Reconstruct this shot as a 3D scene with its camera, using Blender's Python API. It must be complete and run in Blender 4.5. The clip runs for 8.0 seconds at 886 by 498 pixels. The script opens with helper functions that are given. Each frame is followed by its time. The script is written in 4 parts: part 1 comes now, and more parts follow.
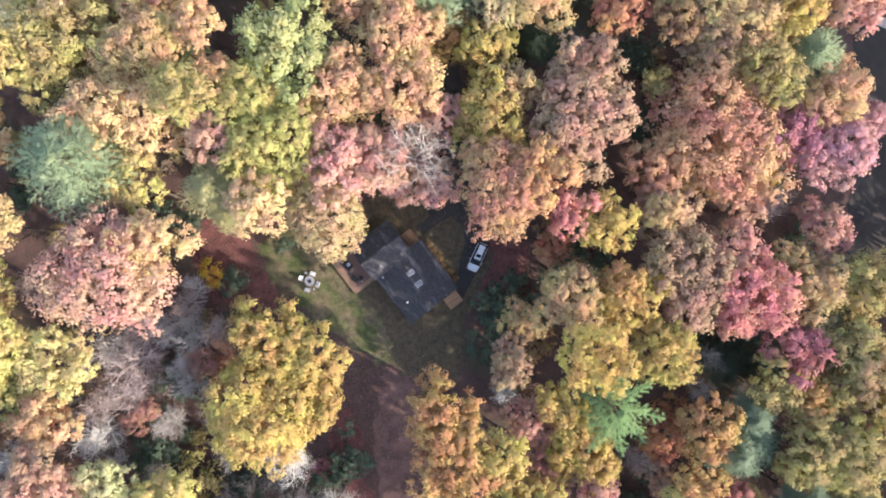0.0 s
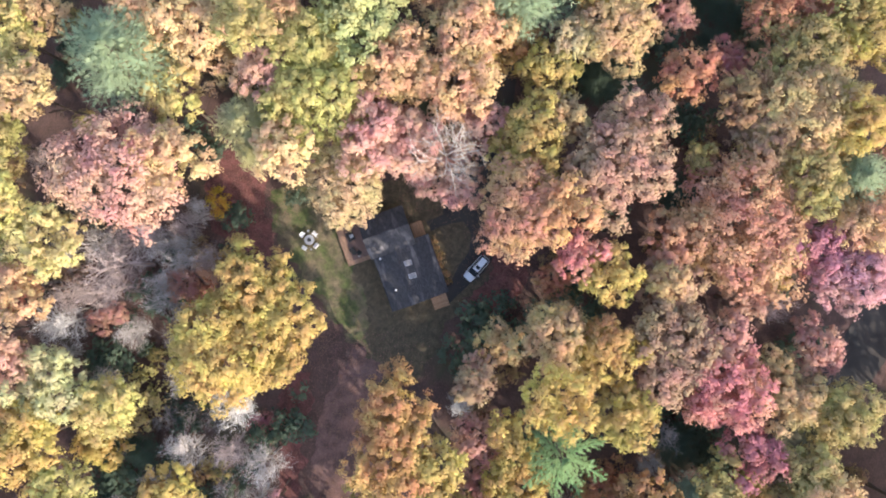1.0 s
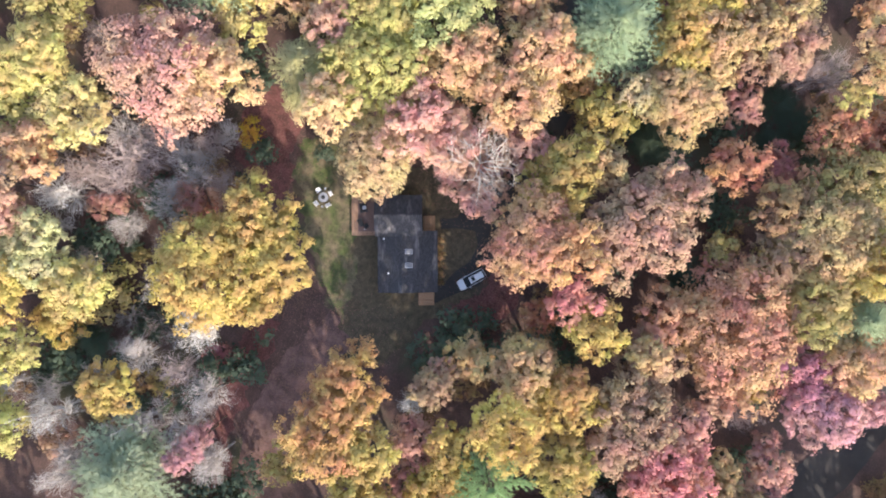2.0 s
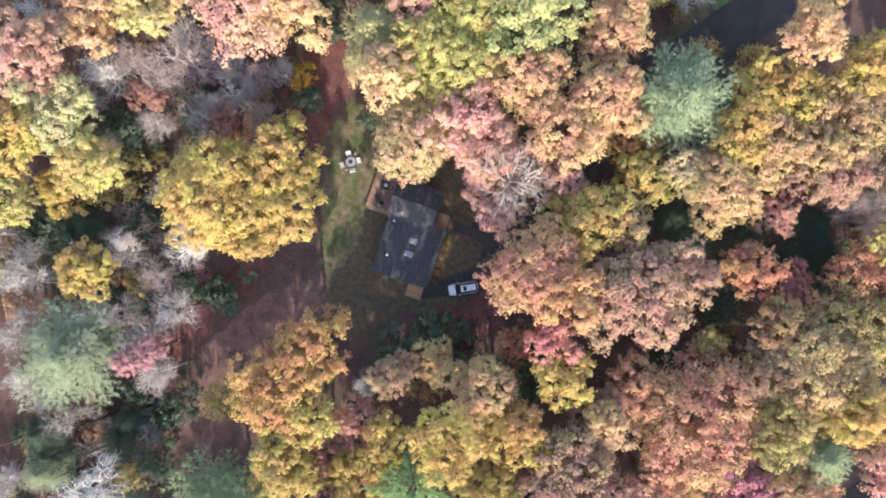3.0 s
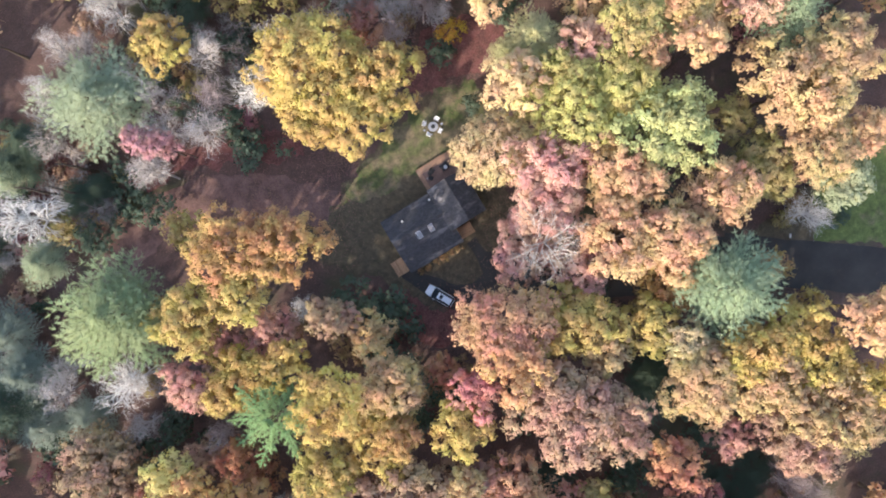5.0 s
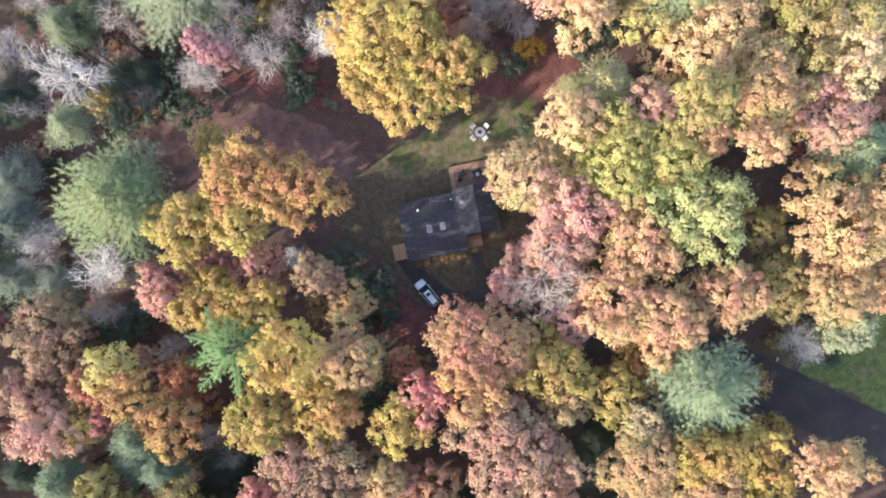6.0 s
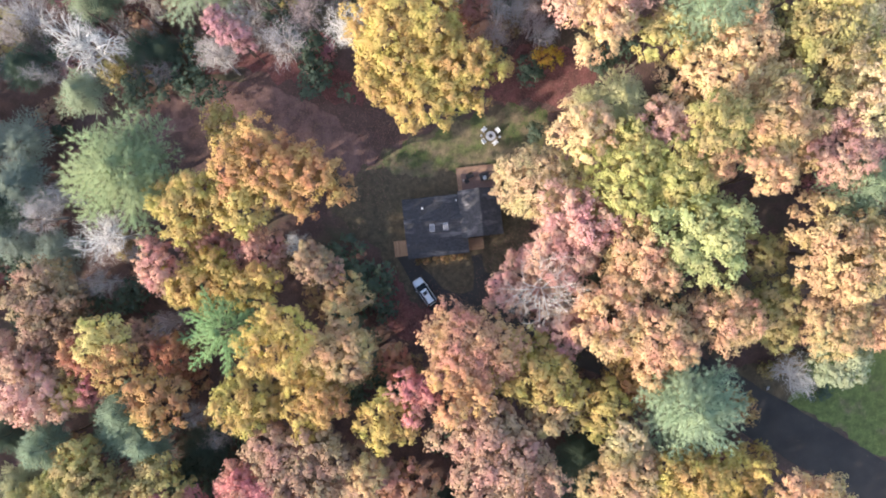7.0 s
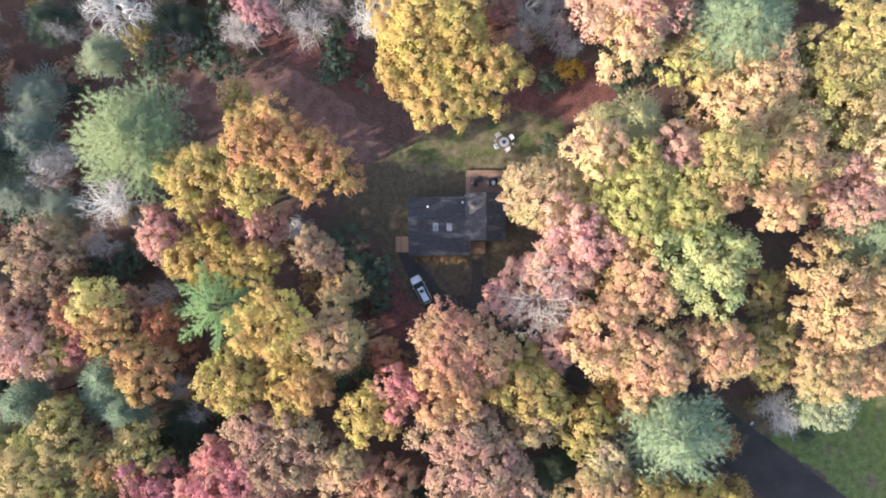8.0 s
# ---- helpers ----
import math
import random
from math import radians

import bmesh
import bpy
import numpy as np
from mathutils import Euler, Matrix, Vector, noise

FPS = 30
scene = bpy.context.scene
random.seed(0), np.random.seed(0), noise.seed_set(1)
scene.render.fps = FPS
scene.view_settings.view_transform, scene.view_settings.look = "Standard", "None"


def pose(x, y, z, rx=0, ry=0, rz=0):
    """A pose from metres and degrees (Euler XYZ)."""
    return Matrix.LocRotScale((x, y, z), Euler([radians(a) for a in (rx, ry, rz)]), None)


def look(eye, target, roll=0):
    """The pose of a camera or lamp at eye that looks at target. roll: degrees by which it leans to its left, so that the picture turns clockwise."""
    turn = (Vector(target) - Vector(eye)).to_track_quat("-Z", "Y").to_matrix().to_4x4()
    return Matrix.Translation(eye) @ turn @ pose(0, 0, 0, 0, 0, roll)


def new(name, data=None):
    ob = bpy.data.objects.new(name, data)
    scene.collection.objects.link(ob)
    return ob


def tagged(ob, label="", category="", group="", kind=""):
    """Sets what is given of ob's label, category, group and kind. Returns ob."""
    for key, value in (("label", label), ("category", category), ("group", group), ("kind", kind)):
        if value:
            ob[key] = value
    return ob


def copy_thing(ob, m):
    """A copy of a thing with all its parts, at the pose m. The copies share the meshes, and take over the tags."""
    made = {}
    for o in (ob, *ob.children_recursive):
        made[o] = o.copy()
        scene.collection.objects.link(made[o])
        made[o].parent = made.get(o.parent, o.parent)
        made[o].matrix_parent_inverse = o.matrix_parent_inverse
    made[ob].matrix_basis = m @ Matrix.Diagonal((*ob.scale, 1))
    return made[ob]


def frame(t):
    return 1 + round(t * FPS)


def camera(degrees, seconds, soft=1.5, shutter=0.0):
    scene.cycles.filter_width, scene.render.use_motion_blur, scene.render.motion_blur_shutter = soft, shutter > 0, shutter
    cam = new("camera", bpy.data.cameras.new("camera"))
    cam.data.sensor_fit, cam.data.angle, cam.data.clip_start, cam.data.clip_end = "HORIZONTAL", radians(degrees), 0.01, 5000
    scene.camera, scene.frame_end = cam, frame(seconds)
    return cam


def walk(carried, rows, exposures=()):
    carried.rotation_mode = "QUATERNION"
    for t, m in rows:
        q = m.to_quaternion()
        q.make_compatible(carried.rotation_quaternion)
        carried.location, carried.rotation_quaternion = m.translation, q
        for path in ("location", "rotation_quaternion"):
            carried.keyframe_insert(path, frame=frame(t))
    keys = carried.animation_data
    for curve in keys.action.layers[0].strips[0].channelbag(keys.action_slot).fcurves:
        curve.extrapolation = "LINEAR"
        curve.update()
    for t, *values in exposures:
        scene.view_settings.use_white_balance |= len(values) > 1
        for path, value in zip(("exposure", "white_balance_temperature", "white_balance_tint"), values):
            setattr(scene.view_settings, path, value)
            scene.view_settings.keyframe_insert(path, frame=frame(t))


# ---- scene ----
from mathutils.geometry import delaunay_2d_cdt

# ---- camera: a drone that hovers and turns on the spot ----
HEIGHT = 99.0
cam = camera(66.0, 8.0, soft=1.9)
PATH = [
    (0, -121.09),
    (0.5, -112.53),
    (1, -103.37),
    (1.5, -93.47),
    (1.7, -89.71),
    (2.8, -68.48),
    (3, -64.65),
    (3.5, -55.64),
    (4, -45.87),
    (4.5, -35.32),
    (4.7, -31.29),
    (5.8, -9.20),
    (6, -4.95),
    (6.2, -1.10),
    (6.3, -0.10),
    (6.5, 0.00),
    (7.2, 0.00),
    (7.3, 2.70),
    (7.4, 4.90),
    (7.5, 6.25),
    (8, 6.31),
]
walk(cam, [(t, pose(0.0, 0.0, HEIGHT, 0.88, -0.14, turn)) for t, turn in PATH], [(0.0, 1.9, 7250, 15), (8.0, 1.9, 7250, 15)])

# ---- light: low autumn sun and clear sky ----
SUN_ANGLE, SUN_HEIGHT = 210.0, 27.0
to_sun = Vector((math.cos(radians(SUN_ANGLE)) * math.cos(radians(SUN_HEIGHT)),
                 math.sin(radians(SUN_ANGLE)) * math.cos(radians(SUN_HEIGHT)), math.sin(radians(SUN_HEIGHT))))
world = bpy.data.worlds.new("sky")
scene.world = world
world.use_nodes = True
wn = world.node_tree
sky = wn.nodes.new("ShaderNodeTexSky")
sky.sky_type, sky.sun_disc = "NISHITA", False
sky.sun_elevation, sky.sun_rotation = radians(SUN_HEIGHT), math.atan2(to_sun.x, to_sun.y)
wn.links.new(sky.outputs["Color"], wn.nodes["Background"].inputs["Color"])
wn.nodes["Background"].inputs["Strength"].default_value = 0.15
sun = new("sun", bpy.data.lights.new("sun", "SUN"))
sun.data.energy, sun.data.angle, sun.data.color = 1.85, radians(0.6), (1.0, 0.95, 0.87)
sun.matrix_world = look(to_sun * 300, (0, 0, 0))


# ---- materials ----
def material(name, build):
    m = bpy.data.materials.new(name)
    m.use_nodes = True
    nodes, links = m.node_tree.nodes, m.node_tree.links

    def node(kind, **inputs):
        n = nodes.new("ShaderNode" + kind)
        for key, value in inputs.items():
            socket = n.inputs[key.replace("_", " ")]
            if isinstance(value, bpy.types.NodeSocket):
                links.new(value, socket)
            else:
                socket.default_value = value
        return n

    build(node, nodes["Principled BSDF"], nodes["Material Output"], links)
    return m


def ramp(node, fac, *stops):
    n = node("ValToRGB", Fac=fac)
    e = n.color_ramp.elements
    while len(e) < len(stops):
        e.new(0.5)
    for slot, (where, c) in zip(e, stops):
        slot.position, slot.color = where, (*c, 1)
    return n.outputs["Color"]


def mixed(node, fac, a, b, blend="MIX"):
    n = node("MixRGB", Fac=fac, Color1=a if isinstance(a, bpy.types.NodeSocket) else (*a, 1),
             Color2=b if isinstance(b, bpy.types.NodeSocket) else (*b, 1))
    n.blend_type = blend
    return n.outputs["Color"]


def noise_of(node, scale, detail=4.0, rough=0.55, vector=None):
    n = node("TexNoise", Scale=scale, Detail=detail, Roughness=rough)
    if vector is None:
        vector = node("TexCoord").outputs["Object"]
    n.inputs["Vector"].default_value = (0, 0, 0)
    n.id_data.links.new(vector, n.inputs["Vector"])
    return n.outputs["Fac"]


def bumped(node, bsdf, links, height, strength, distance):
    links.new(node("Bump", Height=height, Strength=strength, Distance=distance).outputs["Normal"], bsdf.inputs["Normal"])


def leaf_build(through_light, patch):
    def build(node, bsdf, out, links):
        info = node("ObjectInfo")
        island = node("NewGeometry").outputs["Random Per Island"]
        place = node("TexCoord").outputs["Object"]
        broad = noise_of(node, 0.32, 2.0, 0.5, place)
        fine = noise_of(node, 1.3, 2.0, 0.5, place)
        hue = node("MapRange", Value=broad, To_Min=0.5 - patch, To_Max=0.5 + patch)
        hue.inputs["From Min"].default_value, hue.inputs["From Max"].default_value = 0.3, 0.7
        value = node("MapRange", Value=island, To_Min=0.9, To_Max=1.08)
        value2 = node("MapRange", Value=fine, To_Min=0.78, To_Max=1.2)
        both = node("Math")
        both.operation = "MULTIPLY"
        links.new(value.outputs[0], both.inputs[0])
        links.new(value2.outputs[0], both.inputs[1])
        col = node("HueSaturation", Hue=hue.outputs[0], Value=both.outputs[0], Color=info.outputs["Color"])
        col.inputs["Saturation"].default_value = 1.06
        links.new(col.outputs["Color"], bsdf.inputs["Base Color"])
        bsdf.inputs["Roughness"].default_value = 0.65
        bsdf.inputs["Specular IOR Level"].default_value = 0.08
        glow = node("BsdfTranslucent", Color=col.outputs["Color"])
        mix = node("MixShader", Fac=through_light)
        links.new(bsdf.outputs[0], mix.inputs[1])
        links.new(glow.outputs[0], mix.inputs[2])
        links.new(mix.outputs[0], out.inputs["Surface"])
    return build


def bark_build(node, bsdf, out, links):
    info = node("ObjectInfo")
    n = noise_of(node, 6.0, 5.0)
    c = mixed(node, n, (0.45, 0.43, 0.4), (1.3, 1.28, 1.25))
    links.new(mixed(node, 1.0, info.outputs["Color"], c, "MULTIPLY"), bsdf.inputs["Base Color"])
    bsdf.inputs["Roughness"].default_value = 0.9
    bumped(node, bsdf, links, n, 0.5, 0.03)


def litter_build(node, bsdf, out, links):
    big, mid, small = noise_of(node, 0.07, 4.0), noise_of(node, 0.6, 5.0, 0.65), noise_of(node, 5.0, 6.0, 0.7)
    a = ramp(node, small, (0.3, (0.036, 0.023, 0.021)), (0.5, (0.11, 0.064, 0.055)), (0.72, (0.29, 0.16, 0.133)))
    b = ramp(node, mid, (0.35, (0.045, 0.032, 0.029)), (0.65, (0.145, 0.088, 0.076)))
    c = mixed(node, 0.45, a, b)
    green = node("MapRange", Value=big)
    green.inputs["From Min"].default_value, green.inputs["From Max"].default_value = 0.54, 0.66
    links.new(mixed(node, green.outputs[0], c, (0.075, 0.08, 0.045)), bsdf.inputs["Base Color"])
    bsdf.inputs["Roughness"].default_value = 0.95
    bumped(node, bsdf, links, small, 0.8, 0.08)


def lawn_build(dry, grass_dark, grass_light, worn_dark=(0.085, 0.068, 0.048), worn_light=(0.27, 0.215, 0.14)):
    def build(node, bsdf, out, links):
        big, mid, small = noise_of(node, 0.3, 4.0), noise_of(node, 1.1, 5.0, 0.65), noise_of(node, 9.0, 5.0, 0.7)
        grass = ramp(node, small, (0.3, grass_dark), (0.7, grass_light))
        worn = ramp(node, small, (0.3, worn_dark), (0.7, worn_light))
        how = node("MapRange", Value=big)
        how.inputs["From Min"].default_value, how.inputs["From Max"].default_value = dry, dry + 0.18
        c = mixed(node, how.outputs[0], grass, worn)
        tone = ramp(node, mid, (0.32, (0.58, 0.6, 0.58)), (0.68, (1.3, 1.27, 1.15)))
        links.new(mixed(node, 1.0, c, tone, "MULTIPLY"), bsdf.inputs["Base Color"])
        bsdf.inputs["Roughness"].default_value = 0.95
        bumped(node, bsdf, links, small, 0.7, 0.05)
    return build


def red_build(node, bsdf, out, links):
    mid, small = noise_of(node, 0.7, 5.0, 0.65), noise_of(node, 5.0, 6.0, 0.7)
    a = ramp(node, small, (0.3, (0.085, 0.034, 0.033)), (0.5, (0.17, 0.072, 0.066)), (0.72, (0.31, 0.155, 0.135)))
    b = ramp(node, mid, (0.35, (0.6, 0.6, 0.6)), (0.65, (1.2, 1.1, 1.1)))
    links.new(mixed(node, 1.0, a, b, "MULTIPLY"), bsdf.inputs["Base Color"])
    bsdf.inputs["Roughness"].default_value = 0.95
    bumped(node, bsdf, links, small, 0.8, 0.06)


def track_build(node, bsdf, out, links):
    mid, small = noise_of(node, 0.5, 5.0, 0.65), noise_of(node, 6.0, 6.0, 0.7)
    a = ramp(node, small, (0.3, (0.10, 0.064, 0.058)), (0.7, (0.25, 0.16, 0.14)))
    b = ramp(node, mid, (0.35, (0.6, 0.55, 0.55)), (0.65, (1.25, 1.15, 1.15)))
    links.new(mixed(node, 1.0, a, b, "MULTIPLY"), bsdf.inputs["Base Color"])
    bsdf.inputs["Roughness"].default_value = 0.95
    bumped(node, bsdf, links, small, 0.6, 0.05)


def asphalt_build(node, bsdf, out, links):
    big, small = noise_of(node, 0.25, 4.0), noise_of(node, 30.0, 3.0, 0.7)
    c = ramp(node, big, (0.3, (0.033, 0.030, 0.029)), (0.7, (0.060, 0.053, 0.049)))
    leaves = node("MapRange", Value=noise_of(node, 2.2, 6.0, 0.75))
    leaves.inputs["From Min"].default_value, leaves.inputs["From Max"].default_value = 0.62, 0.72
    links.new(mixed(node, leaves.outputs[0], c, (0.15, 0.10, 0.08)), bsdf.inputs["Base Color"])
    bsdf.inputs["Roughness"].default_value = 0.85
    bumped(node, bsdf, links, small, 0.3, 0.01)


def shingle_build(node, bsdf, out, links):
    place = node("TexCoord").outputs["Object"]
    brick = node("TexBrick", Color1=(0.045, 0.045, 0.051, 1), Color2=(0.078, 0.077, 0.084, 1), Mortar=(0.03, 0.03, 0.035, 1), Scale=1.0, Vector=place)
    brick.inputs["Brick Width"].default_value, brick.inputs["Row Height"].default_value = 0.3, 0.14
    brick.inputs["Mortar Size"].default_value = 0.008
    stretch = node("Mapping", Vector=place, Scale=(0.25, 0.9, 0.9))
    stain = noise_of(node, 1.0, 4.0, 0.6, stretch.outputs[0])
    pale = node("MapRange", Value=stain)
    pale.inputs["From Min"].default_value, pale.inputs["From Max"].default_value = 0.55, 0.72
    links.new(mixed(node, pale.outputs[0], brick.outputs["Color"], (0.19, 0.18, 0.185)), bsdf.inputs["Base Color"])
    bsdf.inputs["Roughness"].default_value = 0.9
    bumped(node, bsdf, links, brick.outputs["Fac"], 0.4, 0.01)


def wood_build(a, b):
    def build(node, bsdf, out, links):
        place = node("TexCoord").outputs["Object"]
        grain = noise_of(node, 5.0, 5.0, 0.6, node("Mapping", Vector=place, Scale=(0.4, 6.0, 6.0)).outputs[0])
        own = node("ObjectInfo").outputs["Random"]
        c = ramp(node, grain, (0.3, a), (0.7, b))
        tone = node("MapRange", Value=own, To_Min=0.8, To_Max=1.15)
        links.new(node("HueSaturation", Color=c, Value=tone.outputs[0]).outputs["Color"], bsdf.inputs["Base Color"])
        bsdf.inputs["Roughness"].default_value = 0.7
        bumped(node, bsdf, links, grain, 0.3, 0.005)
    return build


def plain_build(colour, rough, metal=0.0, vary=0.12, scale=3.0, coat=0.0, shine=0.5):
    def build(node, bsdf, out, links):
        n = noise_of(node, scale, 5.0, 0.6)
        low, high = [c * (1 - vary) for c in colour], [min(1, c * (1 + vary)) for c in colour]
        links.new(ramp(node, n, (0.3, low), (0.7, high)), bsdf.inputs["Base Color"])
        bsdf.inputs["Roughness"].default_value, bsdf.inputs["Metallic"].default_value = rough, metal
        bsdf.inputs["Coat Weight"].default_value, bsdf.inputs["Specular IOR Level"].default_value = coat, shine
    return build


def glass_build(colour):
    def build(node, bsdf, out, links):
        n = noise_of(node, 2.0, 3.0)
        links.new(ramp(node, n, (0.3, [c * 0.8 for c in colour]), (0.7, colour)), bsdf.inputs["Base Color"])
        bsdf.inputs["Roughness"].default_value, bsdf.inputs["IOR"].default_value = 0.06, 1.5
        bsdf.inputs["Coat Weight"].default_value = 0.6
    return build


LEAF = material("autumn_leaves", leaf_build(0.25, 0.032))
NEEDLE = material("pine_needles", leaf_build(0.25, 0.02))
BARK = material("bark", bark_build)
LITTER = material("leaf_litter", litter_build)
LAWN = material("lawn_grass", lawn_build(0.40, (0.036, 0.056, 0.02), (0.135, 0.16, 0.062)))
YARD = material("worn_grass", lawn_build(0.26, (0.052, 0.050, 0.030), (0.125, 0.112, 0.068), (0.062, 0.050, 0.036), (0.165, 0.13, 0.088)))
LAWN_GREEN = material("green_grass", lawn_build(0.56, (0.055, 0.085, 0.024), (0.20, 0.25, 0.085)))
RED_LITTER = material("red_litter", red_build)
TRACK = material("bare_earth", track_build)
ASPHALT = material("asphalt", asphalt_build)
SHINGLE = material("roof_shingles", shingle_build)
DECKWOOD = material("stained_planks", wood_build((0.30, 0.18, 0.12), (0.46, 0.28, 0.19)))
PORCHWOOD = material("orange_planks", wood_build((0.33, 0.19, 0.11), (0.50, 0.30, 0.18)))
SIDING = material("siding", plain_build((0.42, 0.40, 0.37), 0.7))
TRIM = material("white_trim", plain_build((0.75, 0.75, 0.74), 0.5, vary=0.06))
WHITE_PAINT = material("white_paint", plain_build((0.72, 0.77, 0.83), 0.3, vary=0.04, coat=0.6))
PLASTIC = material("white_resin", plain_build((0.82, 0.83, 0.85), 0.45, vary=0.05))
TABLE_GREY = material("pale_grey_top", plain_build((0.33, 0.35, 0.39), 0.55, vary=0.12))
DARK = material("dark_metal", plain_build((0.02, 0.02, 0.023), 0.45, vary=0.2))
RUBBER = material("rubber", plain_build((0.015, 0.015, 0.016), 0.85))
ALLOY = material("alloy", plain_build((0.5, 0.51, 0.53), 0.35, 0.9))
CAR_GLASS = material("tinted_glass", plain_build((0.012, 0.018, 0.024), 0.35, shine=0.2))
SKY_GLASS = material("frosted_dome", glass_build((0.30, 0.31, 0.33)))
PANE = material("window_glass", glass_build((0.03, 0.035, 0.04)))
LAMP_RED = material("red_lens", plain_build((0.4, 0.02, 0.02), 0.25, coat=0.8))
LAMP_CLEAR = material("clear_lens", plain_build((0.75, 0.77, 0.8), 0.15, coat=0.8))
COVER = material("dark_cover", plain_build((0.03, 0.03, 0.034), 0.7, vary=0.25))
INNER_BROWN = material("inner_deck_brown", plain_build((0.20, 0.13, 0.115), 0.9, vary=0.25, scale=5.0))
STONE = material("pale_stone", plain_build((0.45, 0.43, 0.41), 0.85, vary=0.25))


# ---- builders ----
def part(name, bm, mat, parent=None, label="", at=None):
    me = bpy.data.meshes.new(name)
    bm.to_mesh(me)
    bm.free()
    me.materials.append(mat)
    ob = new(name, me)
    if parent is not None:
        ob.parent = parent
    if at is not None:
        ob.matrix_basis = at
    return tagged(ob, label)


def shared(name, me, parent, at=None, colour=None):
    ob = new(name, me)
    ob.parent = parent
    if at is not None:
        ob.matrix_basis = at
    if colour is not None:
        ob.color = (*colour, 1)
    return ob


def empty(name, at, label, category, group="", kind=""):
    ob = new(name)
    ob.matrix_basis = at
    return tagged(ob, label, category, group, kind)


def box(x0, y0, z0, x1, y1, z1, bevel=0.0, bm=None):
    own = bmesh.new()
    bmesh.ops.create_cube(own, size=1.0, matrix=Matrix.Translation(((x0 + x1) / 2, (y0 + y1) / 2, (z0 + z1) / 2)) @ Matrix.Diagonal((x1 - x0, y1 - y0, z1 - z0, 1)))
    if bevel:
        bmesh.ops.bevel(own, geom=own.edges[:], offset=bevel, segments=2, affect="EDGES", profile=0.6)
    if bm is None:
        return own
    me = bpy.data.meshes.new("joined")
    own.to_mesh(me)
    own.free()
    bm.from_mesh(me)
    bpy.data.meshes.remove(me)
    return bm


def disc(r, z0, z1, sides=24, r2=None, at=(0, 0), bm=None, axis=None):
    bm = bm or bmesh.new()
    m = Matrix.Translation((at[0], at[1], (z0 + z1) / 2))
    if axis is not None:
        m = axis
    bmesh.ops.create_cone(bm, cap_ends=True, segments=sides, radius1=r, radius2=r if r2 is None else r2, depth=z1 - z0, matrix=m)
    return bm


def mesh_of(name, verts, faces, mat, soft=None):
    """soft: one direction for each three-cornered face, to shade a cluster of leaves as one round mass."""
    me = bpy.data.meshes.new(name)
    me.from_pydata(verts, [], faces)
    me.materials.append(mat)
    if soft is not None:
        soft = soft / np.maximum(np.linalg.norm(soft, axis=1, keepdims=True), 1e-6)
        me.normals_split_custom_set(np.repeat(soft, 3, 0).tolist())
    return me


def leaf_cards(rng, centres, normals, length, width, fold=0.25):
    """One pointed spray of leaves for each centre, as three-cornered faces."""
    n = len(centres)
    normals = normals / np.maximum(np.linalg.norm(normals, axis=1, keepdims=True), 1e-6)
    side = np.cross(normals, rng.normal(size=(n, 3)))
    side /= np.maximum(np.linalg.norm(side, axis=1, keepdims=True), 1e-6)
    other = np.cross(normals, side)
    l = (length * rng.uniform(0.6, 1.3, n))[:, None]
    w = (width * rng.uniform(0.6, 1.3, n))[:, None]
    skew = rng.uniform(-0.35, 0.35, (n, 1))
    v = np.stack([centres + side * l - normals * l * fold, centres - side * l * (0.6 + skew) + other * w,
                  centres - side * l * (0.6 - skew) - other * w], 1).reshape(-1, 3)
    return v, np.arange(3 * n).reshape(-1, 3)


